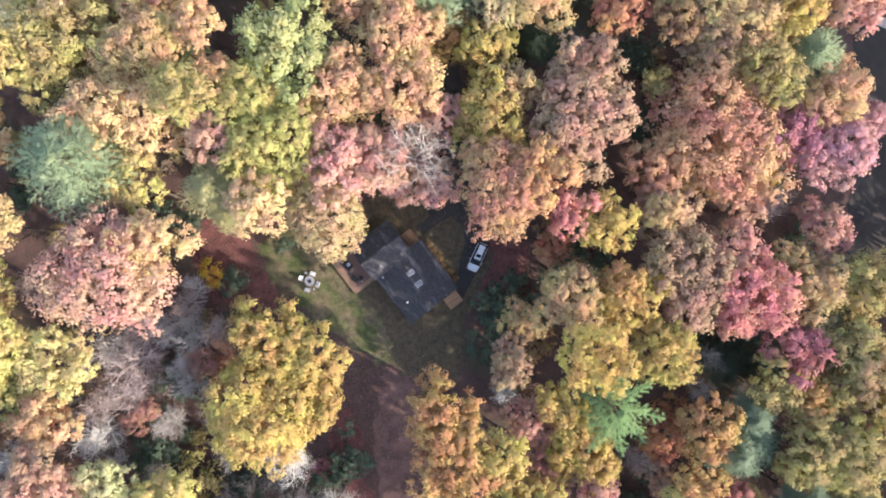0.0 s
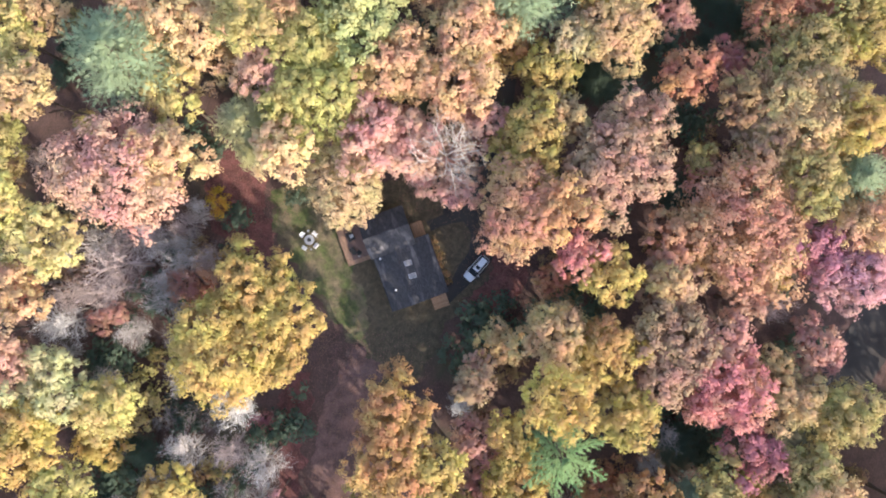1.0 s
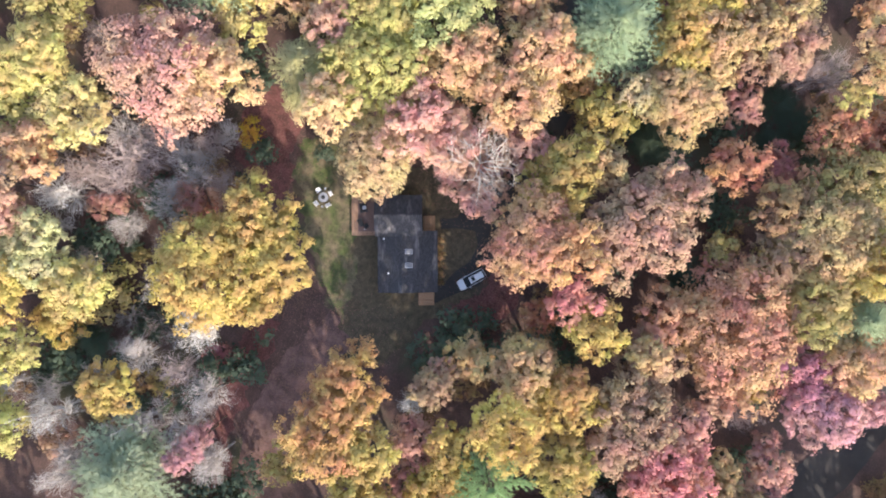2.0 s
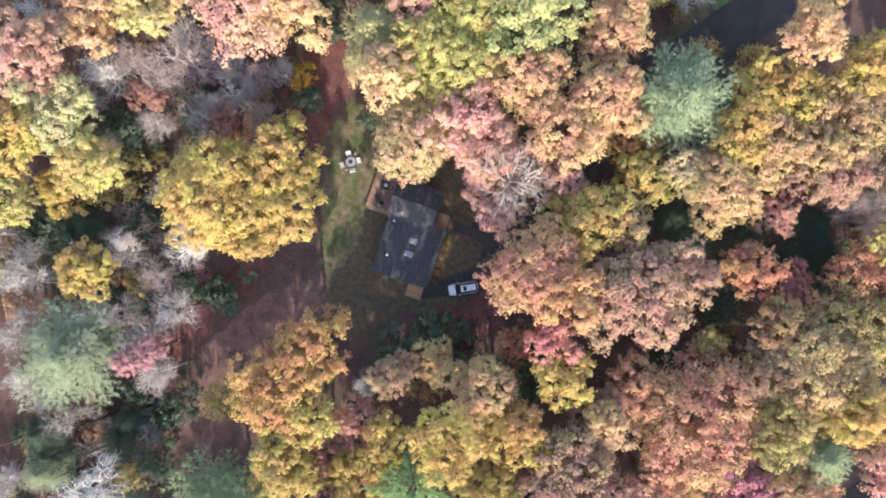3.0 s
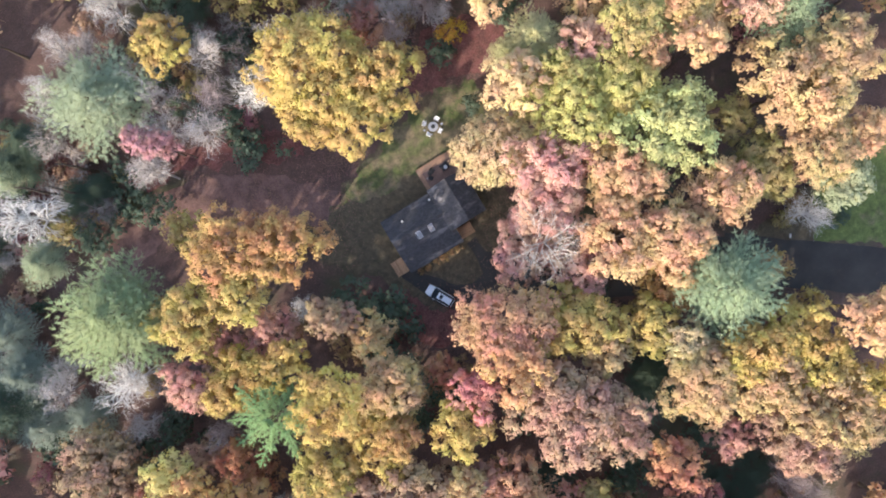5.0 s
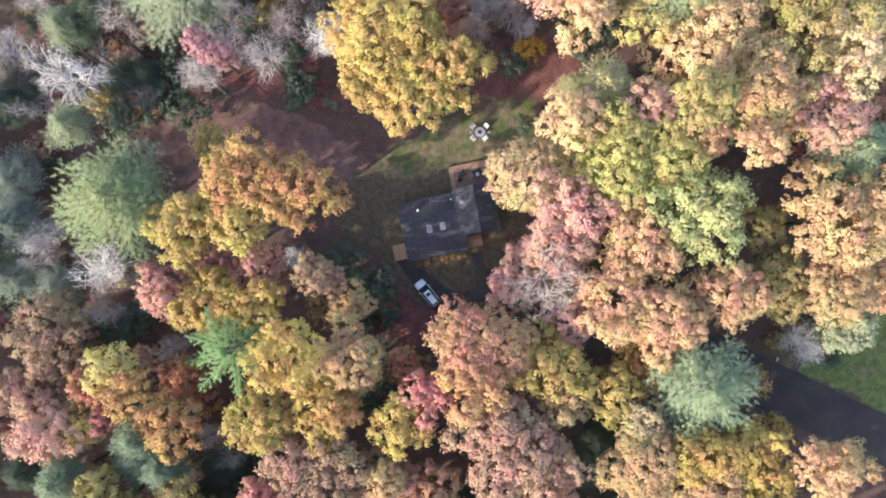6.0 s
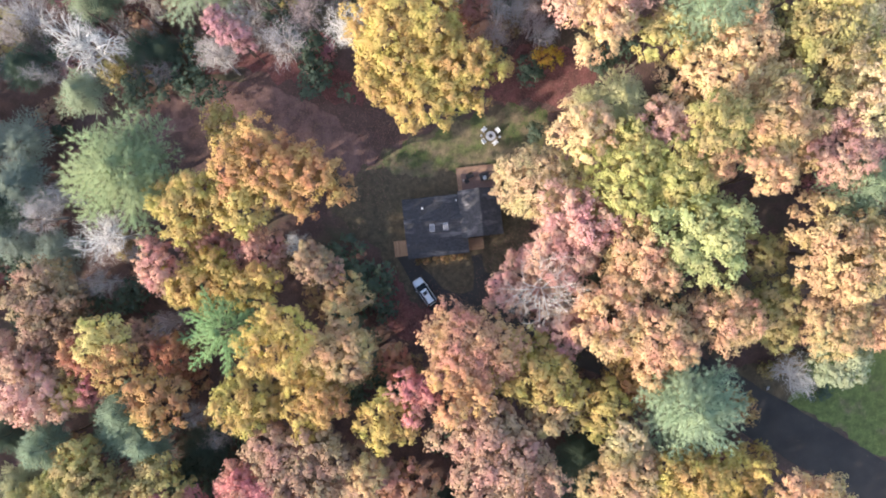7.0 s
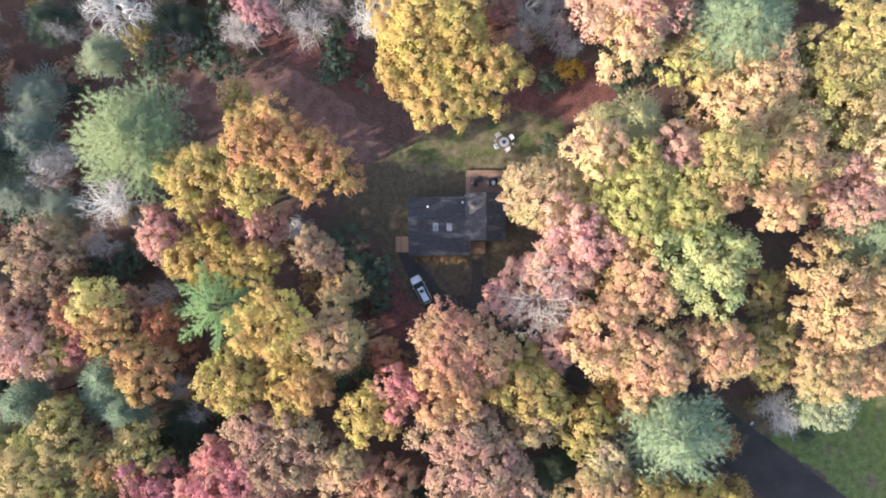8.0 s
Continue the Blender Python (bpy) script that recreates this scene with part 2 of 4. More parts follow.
def crown_mesh(seed, radius, lobes, lump, per_lump, leaf, droop=0.35, tall=0.8):
    """A broadleaf crown: boughs round a dome, each a heap of lumps, each lump a cluster of leaves."""
    rng = np.random.default_rng(seed)
    k = np.arange(lobes) + 0.5
    up = 1 - k / lobes * (1 + droop)
    turn = k * 2.39996 + rng.uniform(0, 6.28)
    flat = np.sqrt(np.maximum(0, 1 - up * up))
    way = np.stack([flat * np.cos(turn), flat * np.sin(turn), up], 1) + rng.normal(scale=0.16, size=(lobes, 3))
    size = radius * rng.uniform(0.20, 0.42, lobes)
    lean = 1 + 0.15 * np.sin(2 * turn + rng.uniform(0, 6.28)) + 0.11 * np.sin(3 * turn + rng.uniform(0, 6.28))
    mid = way * (radius - size * 0.9)[:, None] * np.stack([lean, lean, np.full(lobes, tall)], 1)
    mid *= rng.uniform(0.82, 1.14, (lobes, 1))
    mid[:, 2] += rng.uniform(-0.06, 0.06, lobes) * radius
    centres, outs = [], []
    for c, s in zip(mid, size):
        n = max(10, int(3.9 * (s / lump) ** 2))
        d = rng.normal(size=(n, 3))
        d /= np.linalg.norm(d, axis=1, keepdims=True)
        d[:, 2] = np.abs(d[:, 2]) * np.where(rng.random(n) < 0.8, 1, -1)
        p = c + d * s * rng.uniform(0.64, 1.12, (n, 1)) * (1, 1, 0.85)
        inside = (np.linalg.norm((p[:, None] - mid[None]) / (1, 1, 0.85), axis=2) < size[None] * 0.66).any(1)
        centres.append(p[~inside])
        outs.append(d[~inside] + (0, 0, 0.25))
    p, d = np.concatenate(centres), np.concatenate(outs)
    r = rng.normal(size=(len(p), per_lump, 3))
    r /= np.linalg.norm(r, axis=2, keepdims=True)
    r += d[:, None] * 0.75
    spot = p[:, None] + r * lump * rng.uniform(0.35, 0.95, (len(p), per_lump, 1))
    face = r * 0.8 + rng.normal(scale=0.3, size=r.shape) + (0, 0, 0.45)
    round_way = r + d[:, None] * 0.35 + face * 0.06 + (0, 0, 0.15)
    return mesh_of("crown", *leaf_cards(rng, spot.reshape(-1, 3), face.reshape(-1, 3), leaf, leaf * 0.75), LEAF, round_way.reshape(-1, 3))


def tube(verts, faces, a, b, ra, rb, sides):
    d = b - a
    d = d / max(np.linalg.norm(d), 1e-6)
    u = np.cross(d, (0.31, 0.2, 0.93) if abs(d[2]) < 0.9 else (1.0, 0.1, 0.0))
    u /= np.linalg.norm(u)
    v = np.cross(d, u)
    base = len(verts)
    if sides == 2:
        verts += [a - u * ra, a + u * ra, b + u * rb, b - u * rb]
        faces.append((base, base + 1, base + 2, base + 3))
        return
    for c, r in ((a, ra), (b, rb)):
        for i in range(sides):
            g = 2 * math.pi * i / sides
            verts.append(c + (u * math.cos(g) + v * math.sin(g)) * r)
    for i in range(sides):
        j = (i + 1) % sides
        faces.append((base + i, base + j, base + sides + j, base + sides + i))


def bough(rng, verts, faces, start, way, length, thick, level, counts, up):
    """A bent limb that forks into thinner ones."""
    pieces = 3 if level < 2 else 2
    p, d = np.array(start, float), np.array(way, float)
    r = thick
    joints = []
    for i in range(pieces):
        d = d + rng.normal(scale=0.16, size=3) + (0, 0, up)
        d /= np.linalg.norm(d)
        q = p + d * length / pieces
        tube(verts, faces, p, q, r, r * 0.78, (6, 4, 4, 3, 2)[level])
        joints += [(p + (q - p) * s, d, r * 0.8) for s in (0.35, 0.8)]
        p, r = q, r * 0.74
    if level < len(counts):
        for i in range(counts[level]):
            c, along, cr = joints[1 + (i * (len(joints) - 1)) // counts[level]]
            o = rng.normal(size=3)
            o -= along * np.dot(o, along)
            o /= max(np.linalg.norm(o), 1e-6)
            bough(rng, verts, faces, c, along * 0.62 + o * 0.85, length * rng.uniform(0.5, 0.72), cr * 0.66, level + 1, counts, up)


def bare_meshes(seed, counts, spread, thick=0.15):
    """The trunk and the branching crown of a leafless tree 10 m high."""
    rng = np.random.default_rng(seed)
    verts, faces, tv, tf = [], [], [], []
    p = np.zeros(3)
    for i in range(5):
        q = p + (rng.normal(scale=0.16), rng.normal(scale=0.16), 1.15)
        tube(tv, tf, p, q, 0.21 - 0.022 * i, 0.188 - 0.022 * i, 8)
        p = q
        if i >= 2:
            for j in range(3):
                g = rng.uniform(0, 6.28)
                bough(rng, verts, faces, p, (math.cos(g) * spread, math.sin(g) * spread, 0.75), 3.3 - 0.2 * i, thick, 1, counts, 0.05)
    bough(rng, verts, faces, p, (0.1, 0.05, 1), 3.4, 0.12, 1, counts, 0.05)
    return mesh_of("trunk", [tuple(v) for v in tv], tf, BARK), mesh_of("crown", [tuple(v) for v in verts], faces, BARK)


def stout_meshes(seed):
    """The trunk and the wide radiating limbs of a nearly leafless tree 10 m high."""
    rng = np.random.default_rng(seed)
    verts, faces, tv, tf = [], [], [], []
    p, r = np.zeros(3), 0.26
    for i in range(6):
        q = p + (rng.normal(scale=0.08), rng.normal(scale=0.08), 1.1)
        tube(tv, tf, p, q, r, r * 0.88, 8)
        p, r = q, r * 0.88
    for k in range(11):
        g = k * 2.4
        low = p - np.array((0, 0, 1.6 - 0.12 * k))
        bough(rng, verts, faces, low, (math.cos(g), math.sin(g), 0.45 + 0.03 * k), 3.9 - 0.09 * k, 0.09, 1, (0, 5, 4, 2), 0.0)
    return mesh_of("trunk", [tuple(v) for v in tv], tf, BARK), mesh_of("crown", [tuple(v) for v in verts], faces, BARK)


def trunk_mesh(seed):
    """A tapered trunk 10 m high with limbs that reach into a crown 5 m wide."""
    rng = np.random.default_rng(seed)
    verts, faces = [], []
    p, r = np.zeros(3), 0.32
    for i in range(7):
        q = p + (rng.normal(scale=0.12), rng.normal(scale=0.12), 1.25)
        tube(verts, faces, p, q, r * (1.35 if i == 0 else 1), r * 0.86, 8)
        p, r = q, r * 0.86
        if i >= 2:
            for j in range(2):
                g = rng.uniform(0, 6.28)
                bough(rng, verts, faces, p, (math.cos(g), math.sin(g), 0.7), 3.2 - 0.25 * i, r * 0.55, 1, (0, 2), 0.04)
    return mesh_of("trunk", [tuple(v) for v in verts], faces, BARK)


def pine_mesh(seed, whorls, arms, long_arm, droop, tuft, blades, gap=0.24, aligned=False, fan=0.42):
    """Whorled, side-branched boughs of a conifer 10 m high and 5 m in radius at most, with tufts of needles."""
    rng = np.random.default_rng(seed)
    spots, ways = [], []
    for i in range(whorls):
        s = i / (whorls - 1)
        z = 2.2 + 7.5 * s
        reach = long_arm * (1 - s) ** 0.55 * (0.55 + 0.45 * min(1, s / 0.18)) + 0.3
        turn0 = rng.uniform(0, 6.28)
        for j in range(arms):
            g = (0.09 * i if aligned else turn0) + 6.283 * j / arms + rng.normal(scale=0.06 if aligned else 0.2)
            l = reach * rng.uniform(0.6, 1.15)
            lift = 0.38 - droop + rng.normal(scale=0.07)
            out = np.array((math.cos(g), math.sin(g), 0))
            across = np.array((-out[1], out[0], 0))
            lines = [(out * 0.12 * l, out, l * 0.88)]
            for u in np.arange(0.35, 0.95, 0.75 / max(l, 1.0)):
                for side in (-1, 1):
                    lines.append((out * u * l, out * 0.72 + across * side * 0.7, l * (fan - 0.22 * u) * rng.uniform(0.6, 1.2)))
            for start, way, length in lines:
                n = max(2, int(length / gap))
                u = np.linspace(0.1, 1, n)[:, None]
                p = start + way * u * length
                far = np.linalg.norm(p[:, :2], axis=1) / max(l, 0.1)
                p[:, 2] = z + lift * l * far - 0.12 * l * far * far + rng.normal(scale=0.06, size=n)
                spots.append(p)
                ways.append(np.repeat((way * 0.7 + (0, 0, 0.6))[None], n, 0))
    p, d = np.concatenate(spots), np.concatenate(ways)
    n = len(p)
    w = d[:, None] + rng.normal(scale=0.45, size=(n, blades, 3))
    w /= np.linalg.norm(w, axis=2, keepdims=True)
    w = w.reshape(-1, 3)
    root = np.repeat(p, blades, 0)
    side = np.cross(w, rng.normal(size=w.shape))
    side /= np.linalg.norm(side, axis=1, keepdims=True)
    soft = np.repeat(d, blades, 0) * 0.4 + w * 0.4 + (0, 0, 0.95)
    side *= np.where((np.cross(w, side) * soft).sum(1, keepdims=True) > 0, -1, 1)
    l = tuft * rng.uniform(0.6, 1.2, (len(w), 1))
    v = np.stack([root + side * l * 0.065, root + w * l, root - side * l * 0.065], 1).reshape(-1, 3)
    return mesh_of("crown", v, np.arange(len(v)).reshape(-1, 3), NEEDLE, soft)


def stem_mesh(seed):
    """A cluster of thin stems 10 m high, to be scaled down for shrubs."""
    rng = np.random.default_rng(seed)
    verts, faces = [], []
    for i in range(6):
        g = i * 1.05
        top = np.array((math.cos(g) * 2.2, math.sin(g) * 2.2, 8.0 + rng.uniform(-1, 1)))
        tube(verts, faces, np.array((math.cos(g) * 0.15, math.sin(g) * 0.15, 0)), top * 0.5, 0.16, 0.12, 5)
        tube(verts, faces, top * 0.5, top, 0.12, 0.04, 5)
    return mesh_of("stem", [tuple(v) for v in verts], faces, BARK)


def snag_mesh(seed):
    """A bare tapered trunk 10 m high with broken stubs of limbs."""
    rng = np.random.default_rng(seed)
    verts, faces = [], []
    p, r = np.zeros(3), 0.30
    for i in range(8):
        q = p + (rng.normal(scale=0.07), rng.normal(scale=0.07), 1.25)
        tube(verts, faces, p, q, r, r * 0.87, 8)
        p, r = q, r * 0.87
        if i > 2:
            for j in range(2):
                g, l = rng.uniform(0, 6.28), rng.uniform(0.5, 1.5)
                tube(verts, faces, p, p + np.array((math.cos(g) * l, math.sin(g) * l, 0.35 * l)), r * 0.35, 0.015, 4)
    tube(verts, faces, p, p + np.array((0.1, 0.0, 0.7)), r, 0.01, 8)
    return mesh_of("trunk", [tuple(v) for v in verts], faces, BARK)


def pine_trunk_mesh(seed):
    rng = np.random.default_rng(seed)
    verts, faces = [], []
    p, r = np.zeros(3), 0.24
    for i in range(8):
        q = p + (rng.normal(scale=0.03), rng.normal(scale=0.03), 1.22)
        tube(verts, faces, p, q, r, r * 0.82, 8)
        p, r = q, r * 0.82
        for j in range(5):
            g = rng.uniform(0, 6.28)
            l = max(0.5, 3.2 - 0.38 * i)
            tube(verts, faces, p, p + np.array((math.cos(g) * l, math.sin(g) * l, 0.3 * l)), r * 0.28, 0.012, 4)
    return mesh_of("trunk", [tuple(v) for v in verts], faces, BARK)


# ---- ground ----
def ground_sheet():
    bm = bmesh.new()
    steps = [-2500, -900, -400] + [-200 + 10 * i for i in range(41)] + [400, 900, 2500]
    rows = [[bm.verts.new((x, y, 0.0 if math.hypot(x, y) < 120 else 1.5 * noise.noise((x / 90, y / 90, 3.0)) * min(1, (math.hypot(x, y) - 120) / 60)))
             for x in steps] for y in steps]
    for r0, r1 in zip(rows, rows[1:]):
        for i in range(len(steps) - 1):
            bm.faces.new((r0[i], r0[i + 1], r1[i + 1], r1[i]))
    ob = part("ground", bm, LITTER)
    return tagged(ob, "forest floor covered in reddish brown fallen leaves", "ground", kind="structure")


def patch(name, outline, z, mat, label, category, rough=0.5, seed=0.0, kind="structure"):
    """A flat area with an uneven edge, given by its corners."""
    edge = []
    n = len(outline)
    turn = sum(outline[i - 1][0] * outline[i][1] - outline[i][0] * outline[i - 1][1] for i in range(n))
    if turn < 0:
        outline = outline[::-1]
    for i in range(n):
        a, b = Vector(outline[i]), Vector(outline[(i + 1) % n])
        out = Vector((b.y - a.y, a.x - b.x)).normalized()
        before, after = Vector(outline[i - 1]), Vector(outline[(i + 2) % n])
        first = (out + Vector((a.y - before.y, before.x - a.x)).normalized()).normalized()
        last = (out + Vector((after.y - b.y, b.x - after.x)).normalized()).normalized()
        parts = max(2, int((b - a).length / 0.5))
        for j in range(parts):
            u = j / parts
            p = a.lerp(b, u)
            way = first.lerp(out, u * 2) if u < 0.5 else out.lerp(last, u * 2 - 1)
            s = noise.noise((p.x * 0.35, p.y * 0.35, seed)) * 1.5 + noise.noise((p.x * 1.3, p.y * 1.3, seed + 5)) * 0.6
            edge.append((p.x + way.x * s * rough, p.y + way.y * s * rough, z))
    count = len(edge)
    spots, _, tris, *_ = delaunay_2d_cdt([Vector(p[:2]) for p in edge], [(i, (i + 1) % count) for i in range(count)], [], 1, 1e-4)
    bm = bmesh.new()
    vs = [bm.verts.new((p.x, p.y, z)) for p in spots]
    for t in tris:
        bm.faces.new([vs[i] for i in t])
    bmesh.ops.delete(bm, geom=[v for v in vs if not v.link_faces], context="VERTS")
    ob = part(name, bm, mat)
    return tagged(ob, label, category, kind=kind)


def ribbon(points, width):
    """The outline of a strip along a line."""
    left, right = [], []
    for i, p in enumerate(points):
        a, b = Vector(points[max(0, i - 1)]), Vector(points[min(len(points) - 1, i + 1)])
        d = (b - a).normalized()
        left.append((p[0] - d.y * width / 2, p[1] + d.x * width / 2))
        right.append((p[0] + d.y * width / 2, p[1] - d.x * width / 2))
    return left + right[::-1]


ground_sheet()
patch("yard", [(-13.6, 11.9), (-7.5, 15.7), (-1.7, 18.2), (4.0, 20.1), (8.1, 22.3), (14.3, 22.4), (17.2, 17.6), (14.7, 13.1), (12.2, 3.2), (13.4, 1.2), (8.1, -2.5), (-0.9, -7.0), (-5.4, -3.3), (-9.9, 1.6), (-14.5, 6.1)], 0.045, YARD, "shaded yard of worn olive brown grass", "lawn", 1.2, 2.0)
patch("lawn", [(-10.8, 13.1), (-6.7, 15.7), (-1.7, 18.2), (4.0, 20.4), (8.1, 22.2), (14.3, 22.2), (16.8, 17.6), (13.1, 15.6), (7.3, 13.1), (1.5, 13.1), (-1.7, 12.1), (-6.7, 12.1)], 0.052, LAWN, "sunlit strip of patchy green grass", "lawn", 1.3, 3.0)
patch("dirt_track", ribbon([(-10.8, 13.1), (-14.9, 16.2), (-19.8, 20.1), (-26.4, 22.6), (-33.0, 23.8), (-38.7, 21.3), (-47.7, 16.4)], 5.6), 0.037, TRACK, "bare earth track strewn with leaves", "track", 0.6, 4.0)
patch("driveway", [(-6.4, 0.3), (-4.8, 0.8), (-2.4, -1.5), (0.3, -4.3), (2.5, -5.1), (4.5, -4.3), (4.7, -2.2), (4.3, 0.6), (5.8, 0.8), (6.3, -1.8), (8.9, -2.3), (8.1, -5.8), (4.8, -7.9), (-0.9, -7.9), (-3.2, -5.8)], 0.06, ASPHALT, "dark asphalt driveway beside the house", "driveway", 0.18, 6.0)
patch("driveway_east", ribbon([(7.3, -6.2), (14.6, -11.5), (24.5, -14.8), (34.3, -14.8), (42.5, -18.9)], 4.4), 0.054, ASPHALT, "dark asphalt driveway under the trees", "driveway", 0.2, 7.0)
patch("road", ribbon([(37.1, -17.1), (45.9, -22.4), (57.8, -29.4), (74.1, -39.3), (109.4, -60.7)], 7.0), 0.06, ASPHALT, "dark asphalt road between the trees", "road", 0.15, 8.0)
patch("verge", [(41.3, -15.7), (48.9, -14.4), (54.3, -11.9), (60.7, -10.9), (63.0, -20.0), (56.0, -24.6)], 0.040, YARD, "shaded verge of worn grass and leaves beside the road", "verge", 0.6, 9.0)
patch("roadside_lawn", [(50.5, -20.5), (52.5, -15.5), (55.8, -12.4), (60.7, -10.9), (71.0, -13.3), (92.1, -26.1), (82.8, -40.9)], 0.045, LAWN_GREEN, "bright green grass beside the road", "lawn", 1.1, 10.0)
patch("side_road", ribbon([(35.1, -96.3), (6.6, -78.7), (-11.0, -67.6), (-24.8, -58.7), (-31.4, -51.9), (-33.0, -45.1)], 7.0), 0.06, ASPHALT, "dark asphalt road at the edge of the wood", "road", 0.15, 11.0)
patch("leaf_bed", [(-7.5, -0.9), (-5.7, -3.3), (-3.2, -6.6), (0.7, -8.6), (1.5, -11.5), (-6.6, -11.5), (-9.9, -6.6), (-9.5, -2.5)], 0.030, RED_LITTER, "dark red fallen leaves beside the driveway", "leaf litter", 0.9, 13.0)
patch("leaf_bed", [(8.1, 29.6), (14.7, 32.1), (22.2, 28.8), (23.0, 24.7), (18.0, 21.8), (12.3, 23.0), (9.0, 23.0), (5.7, 26.3)], 0.030, RED_LITTER, "dark red fallen leaves under the trees", "leaf litter", 1.2, 14.0)
patch("leaf_bed", [(-37.1, 27.1), (-27.3, 27.9), (-18.2, 24.2), (-11.6, 22.2), (-10.0, 24.6), (-14.9, 28.0), (-24.8, 30.4), (-36.3, 29.6)], 0.030, RED_LITTER, "dark red fallen leaves beside the track", "leaf litter", 1.2, 15.0)
patch("leaf_bed", [(-47.7, 43.7), (-43.4, 41.7), (-40.6, 34.7), (-43.2, 29.9), (-49.3, 31.6), (-52.6, 39.3)], 0.030, RED_LITTER, "dark red fallen leaves among tall trunks", "leaf litter", 1.2, 16.0)
patch("gravel_apron", [(-1.8, -72.7), (-5.9, -75.4), (-7.1, -74.7), (-2.8, -71.7)], 0.068, STONE, "pale gravel strip across the road edge", "gravel", 0.1, 17.0)

# ---- trees ----
GOLD, YELLOW, LIME = (0.53, 0.40, 0.165), (0.57, 0.49, 0.22), (0.48, 0.45, 0.19)
OLIVE, GREEN, TAN, PALETAN = (0.40, 0.34, 0.16), (0.43, 0.45, 0.22), (0.54, 0.395, 0.225), (0.68, 0.55, 0.34)
PEACH, ORANGE, RUST = (0.61, 0.41, 0.25), (0.47, 0.295, 0.15), (0.50, 0.26, 0.17)
PINK, ROSE, CRIMSON = (0.57, 0.33, 0.27), (0.60, 0.29, 0.255), (0.45, 0.20, 0.205)
APRICOT, SALMON, RUSTY = (0.67, 0.49, 0.29), (0.60, 0.375, 0.295), (0.52, 0.31, 0.21)
PALELIME, PALEYELLOW, CREAM = (0.53, 0.51, 0.29), (0.62, 0.54, 0.27), (0.62, 0.55, 0.50)
SAGE = (0.40, 0.43, 0.28)
AMBER, TWIG = (0.56, 0.37, 0.09), (0.27, 0.25, 0.245)
STRAW = (0.60, 0.47, 0.28)
STARGREEN = (0.27, 0.41, 0.20)
PALEPINK, COPPER, BROWNLEAF, BRONZE, OLIVEGOLD = (0.62, 0.40, 0.31), (0.54, 0.33, 0.19), (0.37, 0.265, 0.18), (0.35, 0.24, 0.14), (0.485, 0.385, 0.16)
MINT, BLUSH = (0.38, 0.47, 0.30), (0.64, 0.39, 0.315)
MAUVE, MAGENTA, ORCHID = (0.45, 0.30, 0.22), (0.51, 0.24, 0.275), (0.55, 0.31, 0.31)
PINE, PALEPINE, PINEBLUE = (0.34, 0.41, 0.23), (0.37, 0.43, 0.29), (0.27, 0.35, 0.245)
PINEDARK, LIMEPINE, PINEGREY = (0.10, 0.14, 0.10), (0.62, 0.59, 0.33), (0.27, 0.32, 0.26)
WHITE, GREY, PALEBARK, MAUVEBARK = (0.72, 0.70, 0.68), (0.52, 0.49, 0.48), (0.58, 0.51, 0.46), (0.46, 0.38, 0.37)
HUES = {SAGE: "sage green", APRICOT: "pale apricot", SALMON: "salmon pink", RUSTY: "rusty copper", PALELIME: "pale yellow-green", PALEYELLOW: "pale yellow",
        CREAM: "pale cream", AMBER: "amber yellow", TWIG: "dark grey", GOLD: "golden yellow", YELLOW: "bright yellow", LIME: "yellow-green", OLIVE: "olive brown", GREEN: "fading green",
        TAN: "tan brown", STRAW: "dull straw", PALETAN: "pale straw", PEACH: "peach orange", ORANGE: "burnt orange", RUST: "rusty red",
        PINK: "dusty pink", ROSE: "rose red", CRIMSON: "dark crimson", MAUVE: "mauve brown", MAGENTA: "magenta purple", ORCHID: "pale magenta pink",
        PINE: "fresh green", PALEPINE: "pale grey-green", PINEBLUE: "blue-green", PINEDARK: "dark green",
        LIMEPINE: "yellowish green", PINEGREY: "grey-green", STARGREEN: "bright green", PALEPINK: "pale salmon", COPPER: "copper orange", BROWNLEAF: "faded brown", BRONZE: "dull bronze", MINT: "soft mint green", BLUSH: "blush pink", OLIVEGOLD: "olive gold", WHITE: "bleached white", GREY: "grey", PALEBARK: "pale tan", MAUVEBARK: "purplish grey"}
SMALL = [crown_mesh(11 + i, 3.0, 13, 0.49, 30, 0.15) for i in range(4)]
MIDDLE = [crown_mesh(31 + i, 5.0, 22, 0.63, 31, 0.175) for i in range(5)]
LARGE = [crown_mesh(51 + i, 7.5, 34, 0.72, 36, 0.185) for i in range(4)]
DOMES = [crown_mesh(61 + i, 5.0, 46, 0.46, 15, 0.14) for i in range(2)]
BUSHY = [crown_mesh(21 + i, 3.0, 11, 0.75, 9, 0.29) for i in range(3)]
SPARSE = [crown_mesh(41 + i, 5.0, 18, 1.20, 10, 0.50) for i in range(3)]
TRUNKS = [trunk_mesh(71 + i) for i in range(4)]
PINES = [pine_mesh(81 + i, 13, 7, 5.0, 0.12, 0.52, 12, 0.27) for i in range(3)]
STEM = stem_mesh(97)
STARS = [pine_mesh(91, 5, 9, 6.0, 0.30, 0.42, 20, 0.2, True, 0.30)]
PINE_TRUNKS = [pine_trunk_mesh(95 + i) for i in range(2)]
BARES = [bare_meshes(101 + i, (0, 6, 5, 4), 0.85, 0.13) for i in range(5)]
BRUSH = [bare_meshes(111 + i, (0, 5, 5), 0.9) for i in range(3)]
STOUT = stout_meshes(121)
BROWN = (0.13, 0.10, 0.08)
HUES[BROWN] = "dark brown"
SNAG = snag_mesh(131)
tally = {"n": 0}
standing = []


